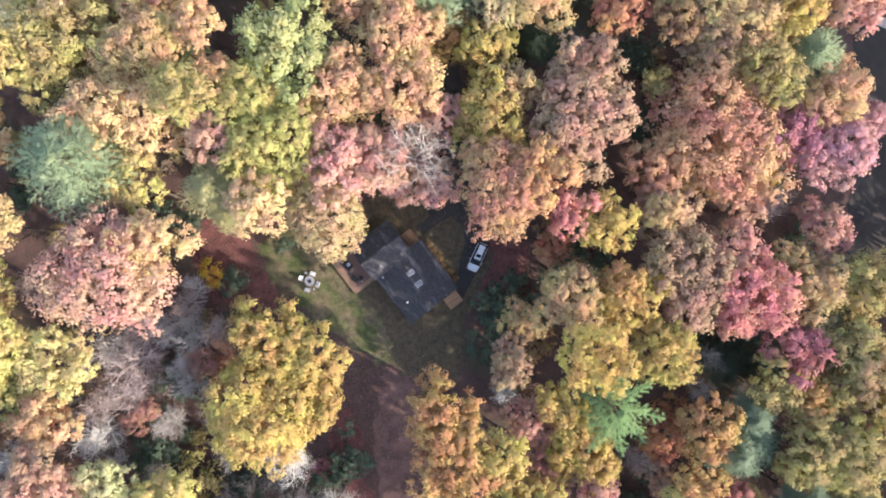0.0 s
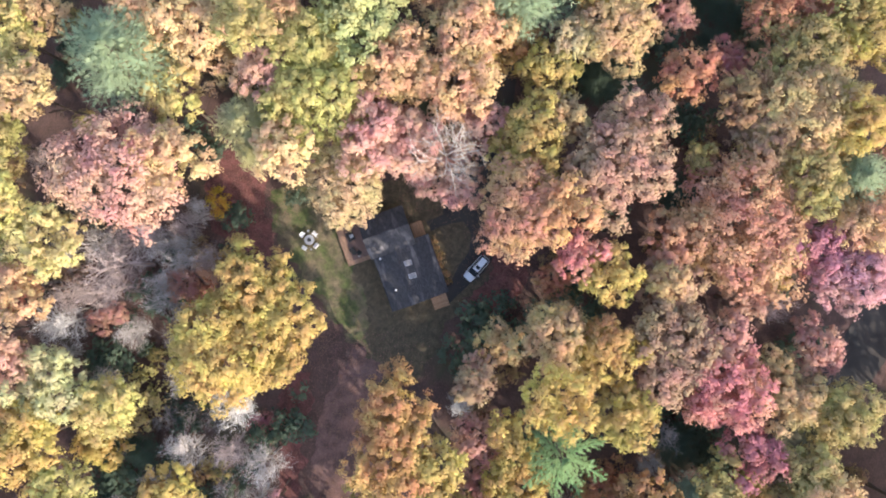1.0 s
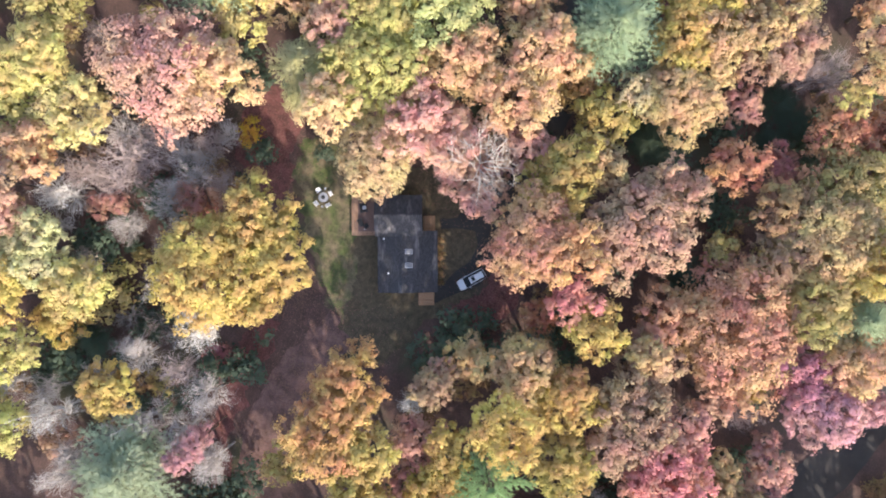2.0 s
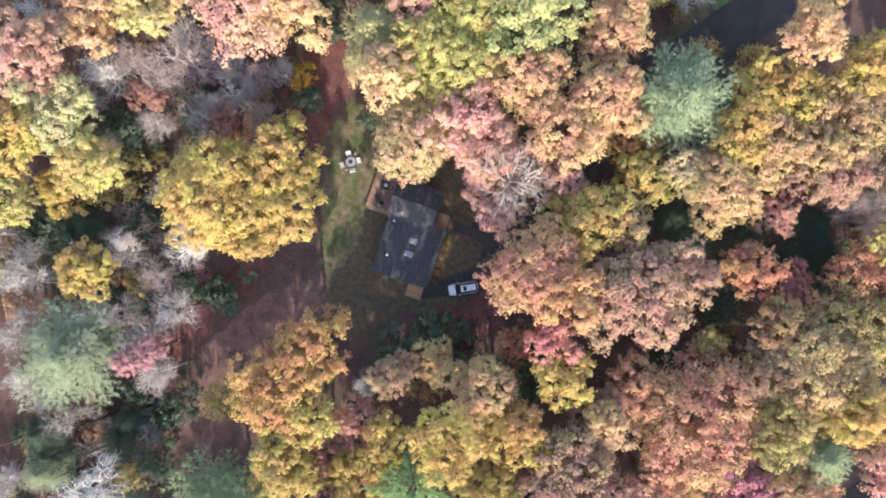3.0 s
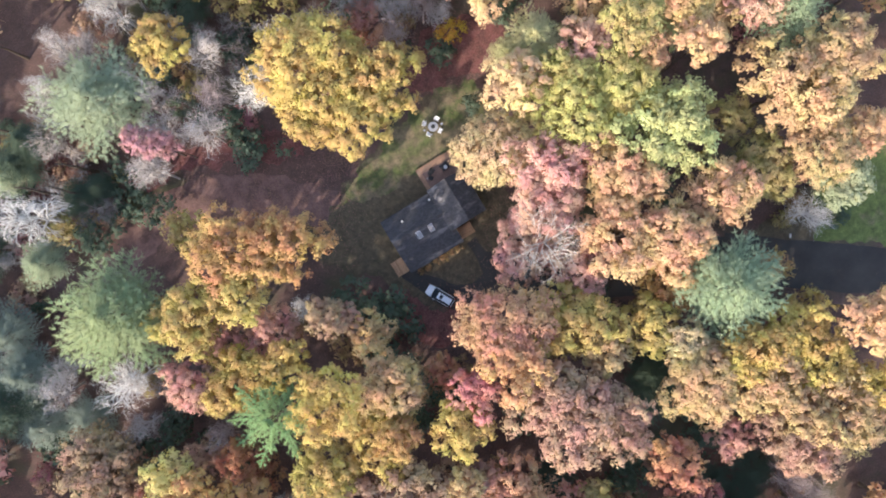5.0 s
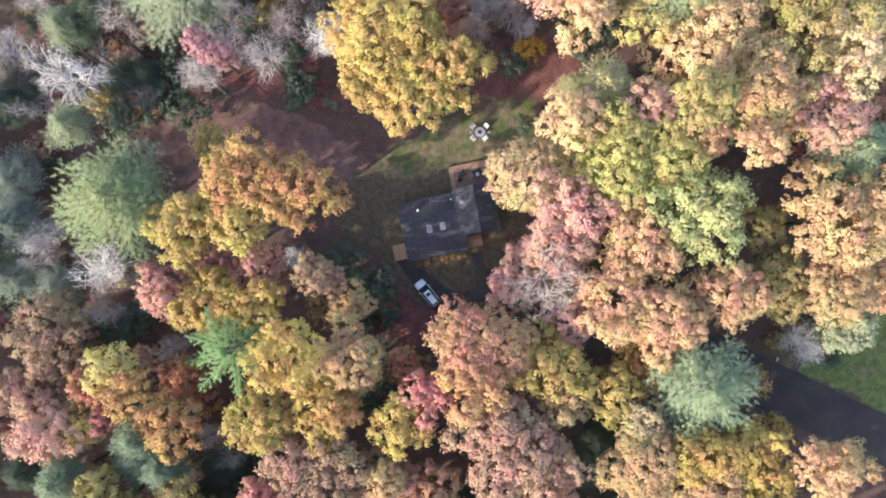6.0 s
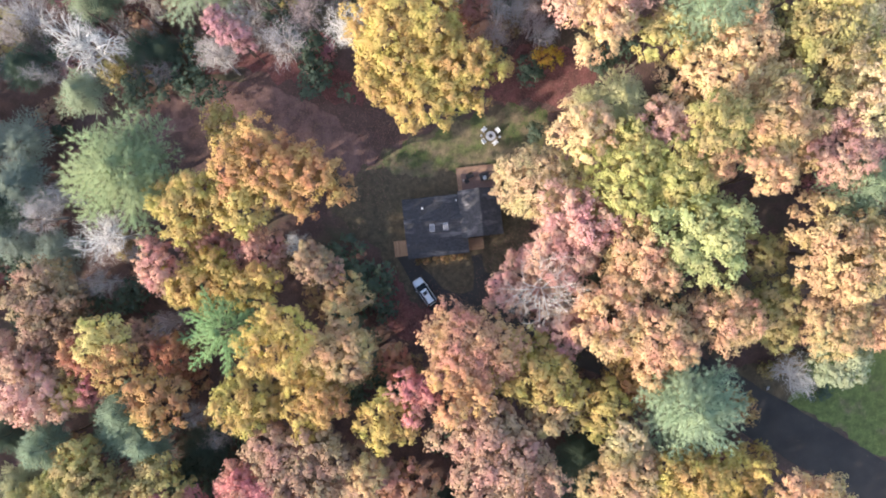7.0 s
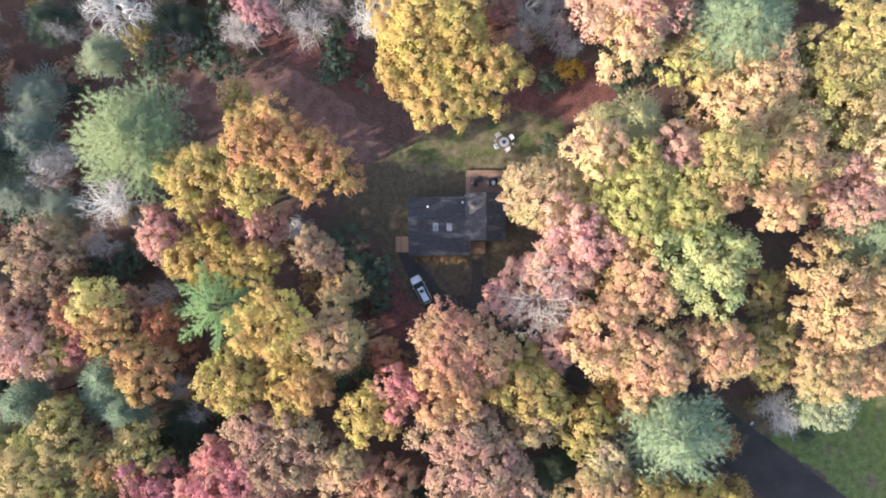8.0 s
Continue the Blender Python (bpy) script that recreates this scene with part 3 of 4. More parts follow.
def next_pose(x, y):
    tally["n"] += 1
    standing.append((x, y))
    return tally["n"], pose(x, y, 0, 0, 0, (tally["n"] * 137.5) % 360)


def broadleaf(name, x, y, r, h, hue, sort, far=False, pool=None):
    n, at = next_pose(x, y)
    tree = empty(name, at, f"{'tall' if h > 14 else 'small'} {sort} with {HUES[hue]} autumn leaves in the wood", "tree", "autumn trees")
    if pool is not None or far:
        pool, size = pool or SPARSE, 5.0
    else:
        pool, size = (SMALL, 3.0) if r < 3.9 else (MIDDLE, 5.0) if r < 6.2 else (LARGE, 7.5)
    s = r / size
    mid = h - 0.78 * r
    shared("trunk", TRUNKS[n % 4], tree, Matrix.Diagonal((r / 5, r / 5, mid / 8.2, 1)), BROWN)
    shared("crown", pool[n % len(pool)], tree, Matrix.Translation((0, 0, mid)) @ Matrix.Diagonal((s, s, s, 1)), hue)


def dome(x, y, r, h, hue):
    broadleaf("maple_tree", x, y, r, h, hue, "maple", pool=DOMES)


def oak(x, y, r, h, hue, far=False):
    broadleaf("oak_tree", x, y, r, h, hue, "oak", far)


def maple(x, y, r, h, hue, far=False):
    broadleaf("maple_tree", x, y, r, h, hue, "maple", far)


def pine(x, y, r, h, hue, pool=PINES):
    n, at = next_pose(x, y)
    tree = empty("pine_tree", at, f"{'tall' if h > 14 else 'small'} pine with feathery {HUES[hue]} needles", "tree", "pines")
    shared("trunk", PINE_TRUNKS[n % 2], tree, Matrix.Diagonal((r / 4.5, r / 4.5, h / 12.5, 1)), BROWN)
    shared("crown", pool[n % len(pool)], tree, Matrix.Translation((0, 0, 0.36 * h)) @ Matrix.Diagonal((r / 4.5, r / 4.5, h / 22, 1)), hue)


def limbs(x, y, r, h, hue):
    n, at = next_pose(x, y)
    tree = empty("bare_tree", at, f"nearly leafless tree with {HUES[hue]} spreading limbs", "tree", "bare trees")
    for name, me in zip(("trunk", "crown"), STOUT):
        shared(name, me, tree, Matrix.Diagonal((r / 4.6, r / 4.6, h / 10, 1)), hue)


def snag(x, y, r, h, hue):
    n, at = next_pose(x, y)
    tree = empty("dead_tree", at, f"tall {HUES[hue]} trunk with broken limb stubs", "tree", "dead trunks")
    shared("trunk", SNAG, tree, Matrix.Diagonal((1, 1, h / 10, 1)), hue)


def star(x, y, r, h, hue):
    pine(x, y, r, h, hue, STARS)


def bare(x, y, r, h, hue):
    n, at = next_pose(x, y)
    tree = empty("bare_tree", at, f"leafless tree with {HUES[hue]} spreading branches", "tree", "bare trees")
    for name, me in zip(("trunk", "crown"), BARES[n % 5]):
        shared(name, me, tree, Matrix.Diagonal((r / 4.6, r / 4.6, h / 10, 1)), hue)


def brush(x, y, r, h, hue):
    n, at = next_pose(x, y)
    bush = empty("brush", at, f"leafless {HUES[hue]} thicket of twigs under the trees", "shrub", "thickets")
    for name, me in zip(("stem", "crown"), BRUSH[n % 3]):
        shared(name, me, bush, Matrix.Diagonal((r / 4.6, r / 4.6, h / 10, 1)), hue)


def shrub(x, y, r, h, hue):
    n, at = next_pose(x, y)
    bush = empty("shrub", at, f"low {HUES[hue]} shrub on the leafy ground", "shrub", "shrubs")
    s = r / 3.0
    high = min(1.0, 0.5 * h / r)
    shared("stem", STEM, bush, Matrix.Diagonal((r / 6, r / 6, h / 14, 1)), BROWN)
    shared("crown", BUSHY[n % 3], bush, Matrix.Translation((0, 0, h * 0.55)) @ Matrix.Diagonal((s, s, s * high, 1)), hue)


oak(-4.4, 29.3, 7.2, 17.5, GOLD)
oak(2.5, 23.2, 4.8, 17, GOLD)
oak(-6.7, 22.1, 3.1, 15, GOLD)
oak(-22.6, 11.8, 4.9, 19, ORANGE)
oak(-24.7, 6.6, 3.6, 17.5, OLIVEGOLD)
oak(-31.8, 6.7, 4.4, 16.5, OLIVEGOLD)
oak(-17.0, 10.0, 4.7, 18.5, ORANGE)
pine(-40.1, 11.3, 7.6, 21.9, PINE)
bare(-43.1, 3.2, 5.6, 18, WHITE)
shrub(-29.9, 18.5, 2.7, 10, OLIVEGOLD)
bare(-45.5, 27.3, 5.7, 19, WHITE)
pine(-47.6, 22.0, 3.4, 14.4, PALEPINE)
pine(-58.1, 15.9, 4.3, 8.3, PINEGREY)
pine(-56.4, 25.8, 3.4, 12, PINEDARK)
shrub(-36.2, 28.0, 3.0, 5, PINEDARK)
maple(-29.2, 30.9, 1.9, 13, ORCHID)
bare(-29.3, 26.9, 3.6, 12, GREY)
bare(-21.0, 28.8, 4.2, 14, GREY)
bare(-12.3, 30.2, 4.6, 16, WHITE)
shrub(-17.3, 25.6, 3.0, 5, PINEDARK)
shrub(14.75, 28.1, 1.6, 9, AMBER)
maple(20.0, 29.8, 4.4, 18.8, APRICOT)
oak(27.8, 28.2, 3.4, 16, YELLOW)
maple(36.4, 24.9, 7.3, 18, APRICOT)
oak(51.0, 28.1, 6.7, 16.8, PALETAN)
oak(52.6, 20.9, 4.7, 18, PALETAN)
oak(45.1, 30.6, 3.6, 17, OLIVE)
pine(22.2, 20.1, 4.3, 21, LIMEPINE)
bare(25.6, 20.6, 2.5, 8.4, GREY)
maple(17.2, 15.8, 3.6, 18.5, APRICOT)
dome(12.3, 9.6, 4.75, 15, STRAW)
oak(23.3, 10.8, 6.2, 18, LIME)
oak(29.8, 10.4, 4.7, 18, LIME)
maple(27.9, 16.5, 3.3, 17, PALEPINK)
maple(33.8, 12.2, 2.7, 17.9, PEACH)
maple(38.7, 10.3, 2.9, 21.9, PEACH)
oak(31.8, 15.8, 3.3, 23, OLIVE)
oak(40.7, 17.3, 4.4, 20.2, TAN)
maple(49.7, 13.7, 4.3, 18, PALEPINK)
pine(53.1, 9.2, 4.7, 22, MINT)
oak(32.3, 3.0, 5.7, 19, GREEN)
oak(49.2, 0.7, 6.0, 19, TAN)
oak(54.9, 2.1, 4.3, 19, TAN)
oak(48.8, -7.6, 4.2, 17, TAN)
maple(55.4, -8.2, 3.0, 15, PEACH)
maple(17.3, 4.0, 5.2, 17, BLUSH)
maple(8.9, -4.0, 3.2, 14, BLUSH)
limbs(12.6, -4.0, 5.7, 23, CREAM)
maple(14.9, 0.3, 4.1, 16.1, BLUSH)
maple(15.6, -8.9, 3.4, 15, BLUSH)
maple(24.7, -0.7, 4.6, 18, PEACH)
maple(21.1, -6.9, 5.3, 18, PEACH)
maple(26.8, -9.7, 4.4, 18.4, PEACH)
maple(26.0, -14.6, 4.0, 13.1, ORANGE)
maple(34.7, -7.3, 4.5, 17, PEACH)
oak(42.2, -7.4, 4.2, 14, OLIVE)
oak(52.5, -13.2, 3.7, 11, SAGE)
bare(48.6, -15.9, 4.7, 9, WHITE)
pine(30.9, -18.6, 6.9, 23, MINT)
shrub(39.5, -19.3, 2.1, 15, ORANGE)
shrub(43.4, -27.1, 2.2, 8, GOLD)
oak(30.2, -27.1, 4.3, 17, GOLD)
oak(23.0, -27.4, 4.5, 17, TAN)
oak(37.0, -28.0, 4.1, 16, GOLD)
maple(43.7, -29.0, 3.5, 19.6, PEACH)
dome(3.3, -11.2, 5.4, 19.9, RUSTY)
maple(2.4, -15.1, 3.8, 20.6, COPPER)
maple(6.4, -24.4, 6.0, 18, MAUVE)
maple(11.1, -27.4, 4.1, 17, MAUVE)
maple(4.9, -20.1, 3.6, 17.6, MAUVE)
oak(11.5, -14.1, 4.8, 16.8, OLIVEGOLD)
oak(13.7, -19.3, 3.4, 16, TAN)
oak(19.7, -18.7, 3.8, 14.9, OLIVEGOLD)
oak(23.3, -23.0, 2.9, 15.5, PALETAN)
maple(-3.3, -16.5, 2.9, 18, ROSE)
maple(-6.1, -13.0, 2.3, 11.9, RUST)
oak(-6.6, -19.9, 3.6, 17, GOLD)
oak(-12.8, -11.6, 4.4, 16.7, TAN)
oak(-19.2, -9.7, 3.9, 22.1, GOLD)
oak(-23.7, -17.8, 4.4, 16, OLIVEGOLD)
oak(-16.4, -16.8, 4.2, 16, GOLD)
maple(-16.4, -25.7, 5.5, 17, BROWNLEAF)
maple(-19.3, -25.0, 5.1, 16.2, MAUVE)
oak(-9.3, -26.3, 2.6, 17, TAN)
maple(-25.1, -29.1, 3.6, 14, ROSE)
star(-26.4, -8.7, 5.6, 24, STARGREEN)
oak(-30.6, -2.7, 4.7, 14, GOLD)
maple(-35.7, -0.8, 3.5, 14, PINK)
maple(-23.9, 0.7, 3.5, 12.5, PINK)
maple(-30.7, 2.3, 3.2, 11, PINK)
oak(-23.5, -3.7, 3.4, 15.5, GOLD)
maple(-16.1, -0.2, 2.6, 17.3, BROWNLEAF)
bare(-19.4, 2.1, 2.5, 14, WHITE)
maple(-12.1, -4.7, 2.7, 11.9, TAN)
maple(-51.5, -5.9, 5.2, 13, BROWNLEAF)
maple(-55.2, -12.5, 4.4, 11, MAUVE)
oak(-42.5, -10.6, 3.4, 15.3, YELLOW)
maple(-35.7, -17.9, 3.7, 15.5, ORANGE)
maple(-40.1, -13.4, 3.2, 16.5, ORANGE)
maple(-47.0, -12.5, 2.5, 13, RUST)
bare(-35.9, -8.2, 3.0, 13.2, MAUVEBARK)
pine(-40.2, -19.2, 3.5, 19, PINEBLUE)
pine(-50.4, -23.8, 3.5, 18.8, PINEBLUE)
pine(-57.4, -23.3, 3.0, 13, PINEDARK)
pine(-54.7, -29.4, 3.4, 15, LIMEPINE)
oak(-44.7, -28.2, 4.4, 15, OLIVE)
maple(-36.2, -28.4, 3.6, 14, OLIVE)
bare(-30.3, -24.1, 2.8, 9.5, GREY)
bare(-54.1, 6.0, 4.5, 13, GREY)
shrub(-58.8, -0.0, 3.2, 6, PINEDARK)
bare(-55.5, 33.3, 4.5, 12, GREY)
bare(5.9, 36.8, 3.0, 13.5, GREY)
bare(7.4, 30.0, 3.0, 13.6, MAUVEBARK)
oak(-3.9, 51.7, 4.3, 16, PALELIME)
oak(-10.6, 56.6, 5.2, 17, GOLD)
maple(-0.0, 57.3, 4.5, 17, PALEPINK)
bare(4.1, 50.9, 4.5, 14, WHITE)
bare(6.5, 43.8, 5.4, 13, MAUVEBARK)
maple(2.6, 47.3, 1.7, 7, PINK)
oak(-8.5, 46.3, 4.2, 14.5, YELLOW)
oak(-17.0, 53.3, 3.6, 15, LIME)
oak(-21.0, 40.5, 3.5, 13.6, GOLD)
bare(-25.6, 49.3, 4.6, 14, WHITE)
bare(-31.2, 46.9, 3.8, 12, GREY)
shrub(-19.2, 52.0, 3.8, 6, PINEDARK)
bare(-39.2, 38.7, 2.7, 12.6, WHITE)
bare(11.3, 36.0, 3.8, 11.5, GREY)
oak(49.5, 33.4, 4.5, 18, YELLOW)
oak(48.5, 25.1, 5.8, 19, OLIVE)
oak(44.8, 15.5, 5.2, 14.5, TAN)
oak(35.3, 15.1, 3.6, 17.6, GREEN)
dome(19.9, 36.0, 7.2, 20, SALMON)
maple(31.4, 43.9, 3.5, 20, TAN)
oak(13.9, 47.5, 4.3, 17, PALEYELLOW)
oak(20.2, 51.4, 3.9, 19, YELLOW)
oak(14.3, 56.4, 3.7, 15, LIME)
bare(8.9, 40.7, 6.0, 14, MAUVEBARK)
shrub(4.2, 39.4, 3.2, 5, PINEDARK)
maple(9.2, 56.1, 3.3, 11.2, RUST)
maple(3.1, 44.1, 1.7, 8, PINK)
bare(6.2, 61.3, 4.0, 15.5, WHITE)
pine(-7.5, 47.7, 3.3, 14.9, PALEPINE)
bare(-0.0, 43.1, 3.4, 9.3, GREY)
shrub(-9.0, 44.8, 3.2, 6, OLIVE)
dome(-4.8, -37.5, 7.6, 17, RUSTY)
maple(-4.1, -29.6, 3.7, 15, RUSTY)
maple(-9.3, -46.9, 3.8, 15, MAGENTA)
maple(-14.1, -50.5, 4.6, 15, ORCHID)
maple(-13.3, -57.2, 2.6, 12, ORCHID)
maple(-7.5, -53.6, 4.5, 16, PEACH)
oak(-0.1, -47.4, 4.5, 17, OLIVE)
oak(4.4, -42.4, 3.9, 16, BROWNLEAF)
oak(7.0, -47.4, 6.5, 17.5, TAN)
oak(10.5, -42.1, 3.6, 16.4, BRONZE)
pine(-2.0, -53.0, 4.4, 21, MINT)
oak(4.8, -54.2, 3.9, 18.2, GOLD)
maple(0.8, -60.8, 3.8, 17, PINK)
pine(0.7, -32.1, 3.3, 15, PINEDARK)
oak(5.0, -35.1, 1.9, 13.3, OLIVE)
maple(15.3, -35.7, 3.8, 16, RUST)
pine(18.4, -29.3, 4.4, 8, PINEDARK)
shrub(-12.7, -43.1, 2.2, 13, GOLD)
maple(-14.4, -37.5, 2.8, 11, PALEPINK)
bare(-16.7, -41.7, 3.5, 13, MAUVEBARK)
maple(-23.0, -45.3, 3.1, 12, PINK)
maple(-9.8, -27.6, 3.7, 15, MAUVE)
maple(-23.4, -31.2, 5.4, 17, ROSE)
maple(-18.7, -32.5, 3.5, 15, PINK)
maple(-28.2, -40.9, 3.4, 13, TAN)
maple(-23.5, -38.7, 2.5, 12, TAN)
maple(-33.2, -32.6, 3.7, 15, CRIMSON)
oak(-39.9, -30.9, 3.4, 13.4, ORANGE)
pine(-40.9, -22.1, 4.5, 15, PINEBLUE)
bare(-37.4, -12.6, 2.8, 8.3, MAUVEBARK)
oak(-31.6, -45.2, 4.6, 14.2, OLIVE)
oak(-40.6, -40.5, 4.4, 16, TAN)
oak(-36.2, -38.8, 3.2, 15.5, OLIVE)
oak(-48.3, -32.1, 4.8, 15.7, OLIVE)
oak(-47.1, -38.3, 3.7, 15, GOLD)
oak(-47.1, -25.8, 3.3, 12, ORANGE)
shrub(-22.6, -48.3, 2.4, 4, PINEDARK)
shrub(-8.1, -16.5, 2.4, 5, PINEDARK)
shrub(-9.7, -4.8, 3.2, 4, PINEDARK)
shrub(-12.9, -9.3, 2.4, 4, PINEDARK)
shrub(13.7, 18.2, 1.5, 3, PINEDARK)
shrub(2.7, -22.6, 2.7, 6, PINEDARK)
shrub(16.6, -12.7, 2.4, 6, PINEDARK)
oak(31.0, -31.4, 5.1, 15.7, TAN)
oak(23.0, -30.1, 3.7, 15, TAN)
maple(24.0, -36.9, 2.6, 12, PINK)
maple(17.7, -43.5, 2.2, 10, ROSE)
maple(32.4, -42.7, 3.5, 10.2, MAUVE)
bare(29.2, -45.3, 3.2, 16.6, MAUVEBARK)
maple(29.8, -51.2, 4.3, 21.3, PEACH)
oak(25.8, -49.9, 2.1, 14.6, YELLOW)
maple(22.6, -55.6, 3.8, 14.2, RUST)
maple(21.4, -49.0, 3.6, 14, RUST)
oak(14.9, -51.3, 5.1, 15.5, OLIVE)
oak(8.6, -51.0, 4.4, 16.2, TAN)
oak(18.6, 54.8, 4.1, 16.6, YELLOW)
oak(28.5, 52.2, 5.2, 18, OLIVE)
bare(25.6, 50.5, 2.7, 11.1, MAUVEBARK)
maple(8.4, 52.4, 3.6, 16.7, PEACH)
maple(4.0, 54.9, 3.1, 18.3, MAUVE)
bare(-22.4, 55.1, 4.4, 15, GREY)
maple(32.2, -36.9, 2.9, 17.2, TAN)
maple(31.1, -40.3, 4.4, 16.2, MAUVE)
bare(29.9, -48.4, 4.4, 14.6, MAUVEBARK)
pine(-59.8, 7.2, 4.4, 15.6, PINEDARK)
oak(-13.0, 49.8, 3.5, 9.3, GOLD)
oak(-26.8, 56.3, 5.1, 15.7, LIME)
pine(-38.4, 29.3, 2.3, 8, PINEDARK)
shrub(-42.4, 32.6, 2.1, 4, MAUVE)
shrub(-36.2, 30.3, 1.0, 4, YELLOW)
shrub(-42.5, 26.2, 1.0, 3, GOLD)
bare(-53.9, 25.1, 2.7, 11, GREY)
shrub(-42.8, 23.7, 2.9, 4, PINEDARK)
shrub(-46.8, 26.6, 2.7, 4, OLIVE)
pine(-55.9, 9.6, 4.2, 14.7, PINEGREY)
bare(-51.1, 8.2, 3.3, 13, GREY)
pine(-58.1, 3.0, 3.8, 11, PINEGREY)
pine(-52.3, 0.7, 3.8, 10, PINEGREY)
bare(-46.1, -3.1, 3.4, 9.7, GREY)
shrub(-43.2, -5.6, 2.7, 5, PINEDARK)
shrub(-49.5, -7.2, 3.2, 5, PINEDARK)
bare(-25.7, 31.6, 3.8, 13, GREY)
bare(-17.6, 33.4, 3.8, 12, MAUVEBARK)
bare(-24.8, 36.7, 4.5, 13.8, GREY)
bare(-16.7, 39.2, 4.5, 12.9, GREY)
bare(-40.0, 36.1, 3.8, 13, PALEBARK)
pine(-45.8, 35.8, 3.3, 12, PINEDARK)
bare(-57.3, 30.1, 3.3, 13, PALEBARK)
bare(10.6, 33.5, 3.0, 11.4, GREY)
bare(12.8, 38.0, 3.5, 11.9, MAUVEBARK)
bare(-50.6, 39.2, 3.8, 13, GREY)
pine(-41.5, 29.0, 2.8, 8, PINEDARK)
shrub(-33.5, 23.5, 2.4, 5, PINEDARK)
pine(-48.2, 35.7, 3.3, 12, PALEPINE)
shrub(-15.3, 50.7, 3.2, 5, PINEDARK)
bare(6.9, 49.0, 3.8, 12, MAUVEBARK)
bare(3.0, 36.4, 3.0, 14.6, GREY)
bare(-5.4, 46.6, 3.0, 12.7, PALEBARK)
bare(-10.4, 32.8, 3.1, 10.6, WHITE)
bare(-22.8, 50.9, 3.8, 11, GREY)
bare(-31.1, 27.9, 3.4, 10, GREY)
bare(12.2, 43.4, 4.5, 13, GREY)
bare(7.6, 32.9, 3.3, 13.4, GREY)
bare(12.4, 32.3, 3.0, 11.7, MAUVEBARK)
maple(4.9, 35.1, 2.3, 8, PINK)
pine(19.1, 20.2, 2.8, 16.8, LIMEPINE)
oak(48.3, -30.2, 3.2, 15, TAN)
bare(-10.3, -13.1, 1.8, 16.7, GREY)
pine(33.3, 32.6, 7.0, 26, MINT)
oak(-2.4, 20.0, 3.8, 17, GOLD)
pine(-31.6, 37.8, 7.3, 18.3, PALEPINE)
bare(-38.1, 42.4, 3.7, 14, WHITE)
pine(-42.9, 37.6, 3.0, 14, PINEDARK)
bare(-33.8, 46.8, 3.7, 14, GREY)
pine(18.9, -26.4, 3.1, 9, PINEDARK)
pine(20.2, -43.3, 3.1, 9, PINEDARK)
pine(26.2, -43.9, 3.3, 9, PINEDARK)
shrub(22.8, -37.6, 2.9, 5, PINEDARK)
shrub(10.9, -38.6, 2.9, 6, PINEDARK)
oak(37.3, -38.6, 4.8, 17, TAN)
oak(37.7, -33.1, 3.5, 16, GOLD)
oak(44.5, -38.2, 4.1, 17, GOLD)
oak(34.4, -34.6, 3.9, 8.3, OLIVEGOLD)
snag(-44.0, 30.9, 0.7, 13, BROWN)
snag(-55.2, 27.6, 0.6, 11, BROWN)
snag(-60.9, 33.1, 0.6, 13, BROWN)
snag(-39.6, 32.9, 0.6, 10, BROWN)
snag(-45.4, 40.3, 0.6, 13, BROWN)
snag(-41.0, 29.5, 0.6, 12, BROWN)
snag(-47.1, 31.2, 0.6, 12, BROWN)
# dark pine and two shrubs added to stand in for shade in a gap
pine(-32.5, -25.4, 3.4, 9, PINEDARK)
shrub(-28.8, -23.0, 2.9, 5, PINEDARK)
shrub(-35.0, -30.1, 2.7, 5, PINEDARK)
bare(-33.1, -20.9, 2.6, 10.6, GREY)
oak(40.0, 45.9, 4.1, 17, YELLOW)
oak(42.3, 41.2, 3.6, 17, TAN)
# dark pine and shrub added in place of deep shade on the ground
pine(23.4, -46.3, 3.1, 9, PINEDARK)
shrub(20.2, -50.6, 2.7, 5, PINEDARK)
oak(15.8, -60.3, 4.4, 16, OLIVEGOLD)
oak(19.7, -58.2, 3.6, 16, OLIVE)
# three dark shrubs added over litter that the sun reaches, to read as shade
shrub(-13.4, 39.0, 2.4, 4, PINEDARK)
shrub(-18.7, 30.4, 2.4, 4, PINEDARK)
shrub(-2.1, 48.1, 3.5, 5, PINEDARK)
pine(-16.1, 46.1, 2.6, 8, PINEDARK)
bare(14.2, 30.8, 3.1, 10, GREY)
pine(-37.5, -23.3, 3.7, 18, PINEBLUE)
maple(-53.0, -17.5, 4.6, 13, PALEPINK)
maple(-45.6, -17.3, 2.3, 12, ROSE)
maple(-36.0, -12.9, 2.9, 9, RUST)
maple(-40.1, -10.2, 2.3, 8, MAUVE)
shrub(-34.7, -16.0, 2.2, 5, RUST)
oak(-50.7, -29.4, 2.4, 13, YELLOW)
maple(-13.9, -17.5, 2.5, 17.5, ORANGE)
oak(-48.0, -17.3, 2.6, 12, OLIVEGOLD)
# two dark shrubs added to darken sunlit brown ground between the trees
shrub(-30.9, -28.8, 2.7, 5, PINEDARK)
shrub(-35.2, -30.4, 2.4, 5, PINEDARK)
oak(-41.3, -35.2, 2.8, 13, OLIVE)
oak(-39.4, -38.2, 1.8, 11, GREEN)
# two added shrubs that block low sun from the ground to their north-east
shrub(-10.5, -12.4, 2.1, 5, PINEDARK)
shrub(-9.0, -15.3, 1.9, 5, BRONZE)
# three shrubs added to hide sun shafts on bare ground
shrub(-30.4, 51.0, 2.4, 5, MAUVE)
shrub(-23.4, 34.5, 2.1, 5, PINEDARK)
shrub(3.4, 34.3, 2.1, 5, RUST)
shrub(49.1, -14.6, 1.8, 3, BRONZE)
shrub(46.9, -15.8, 1.3, 2, OLIVE)
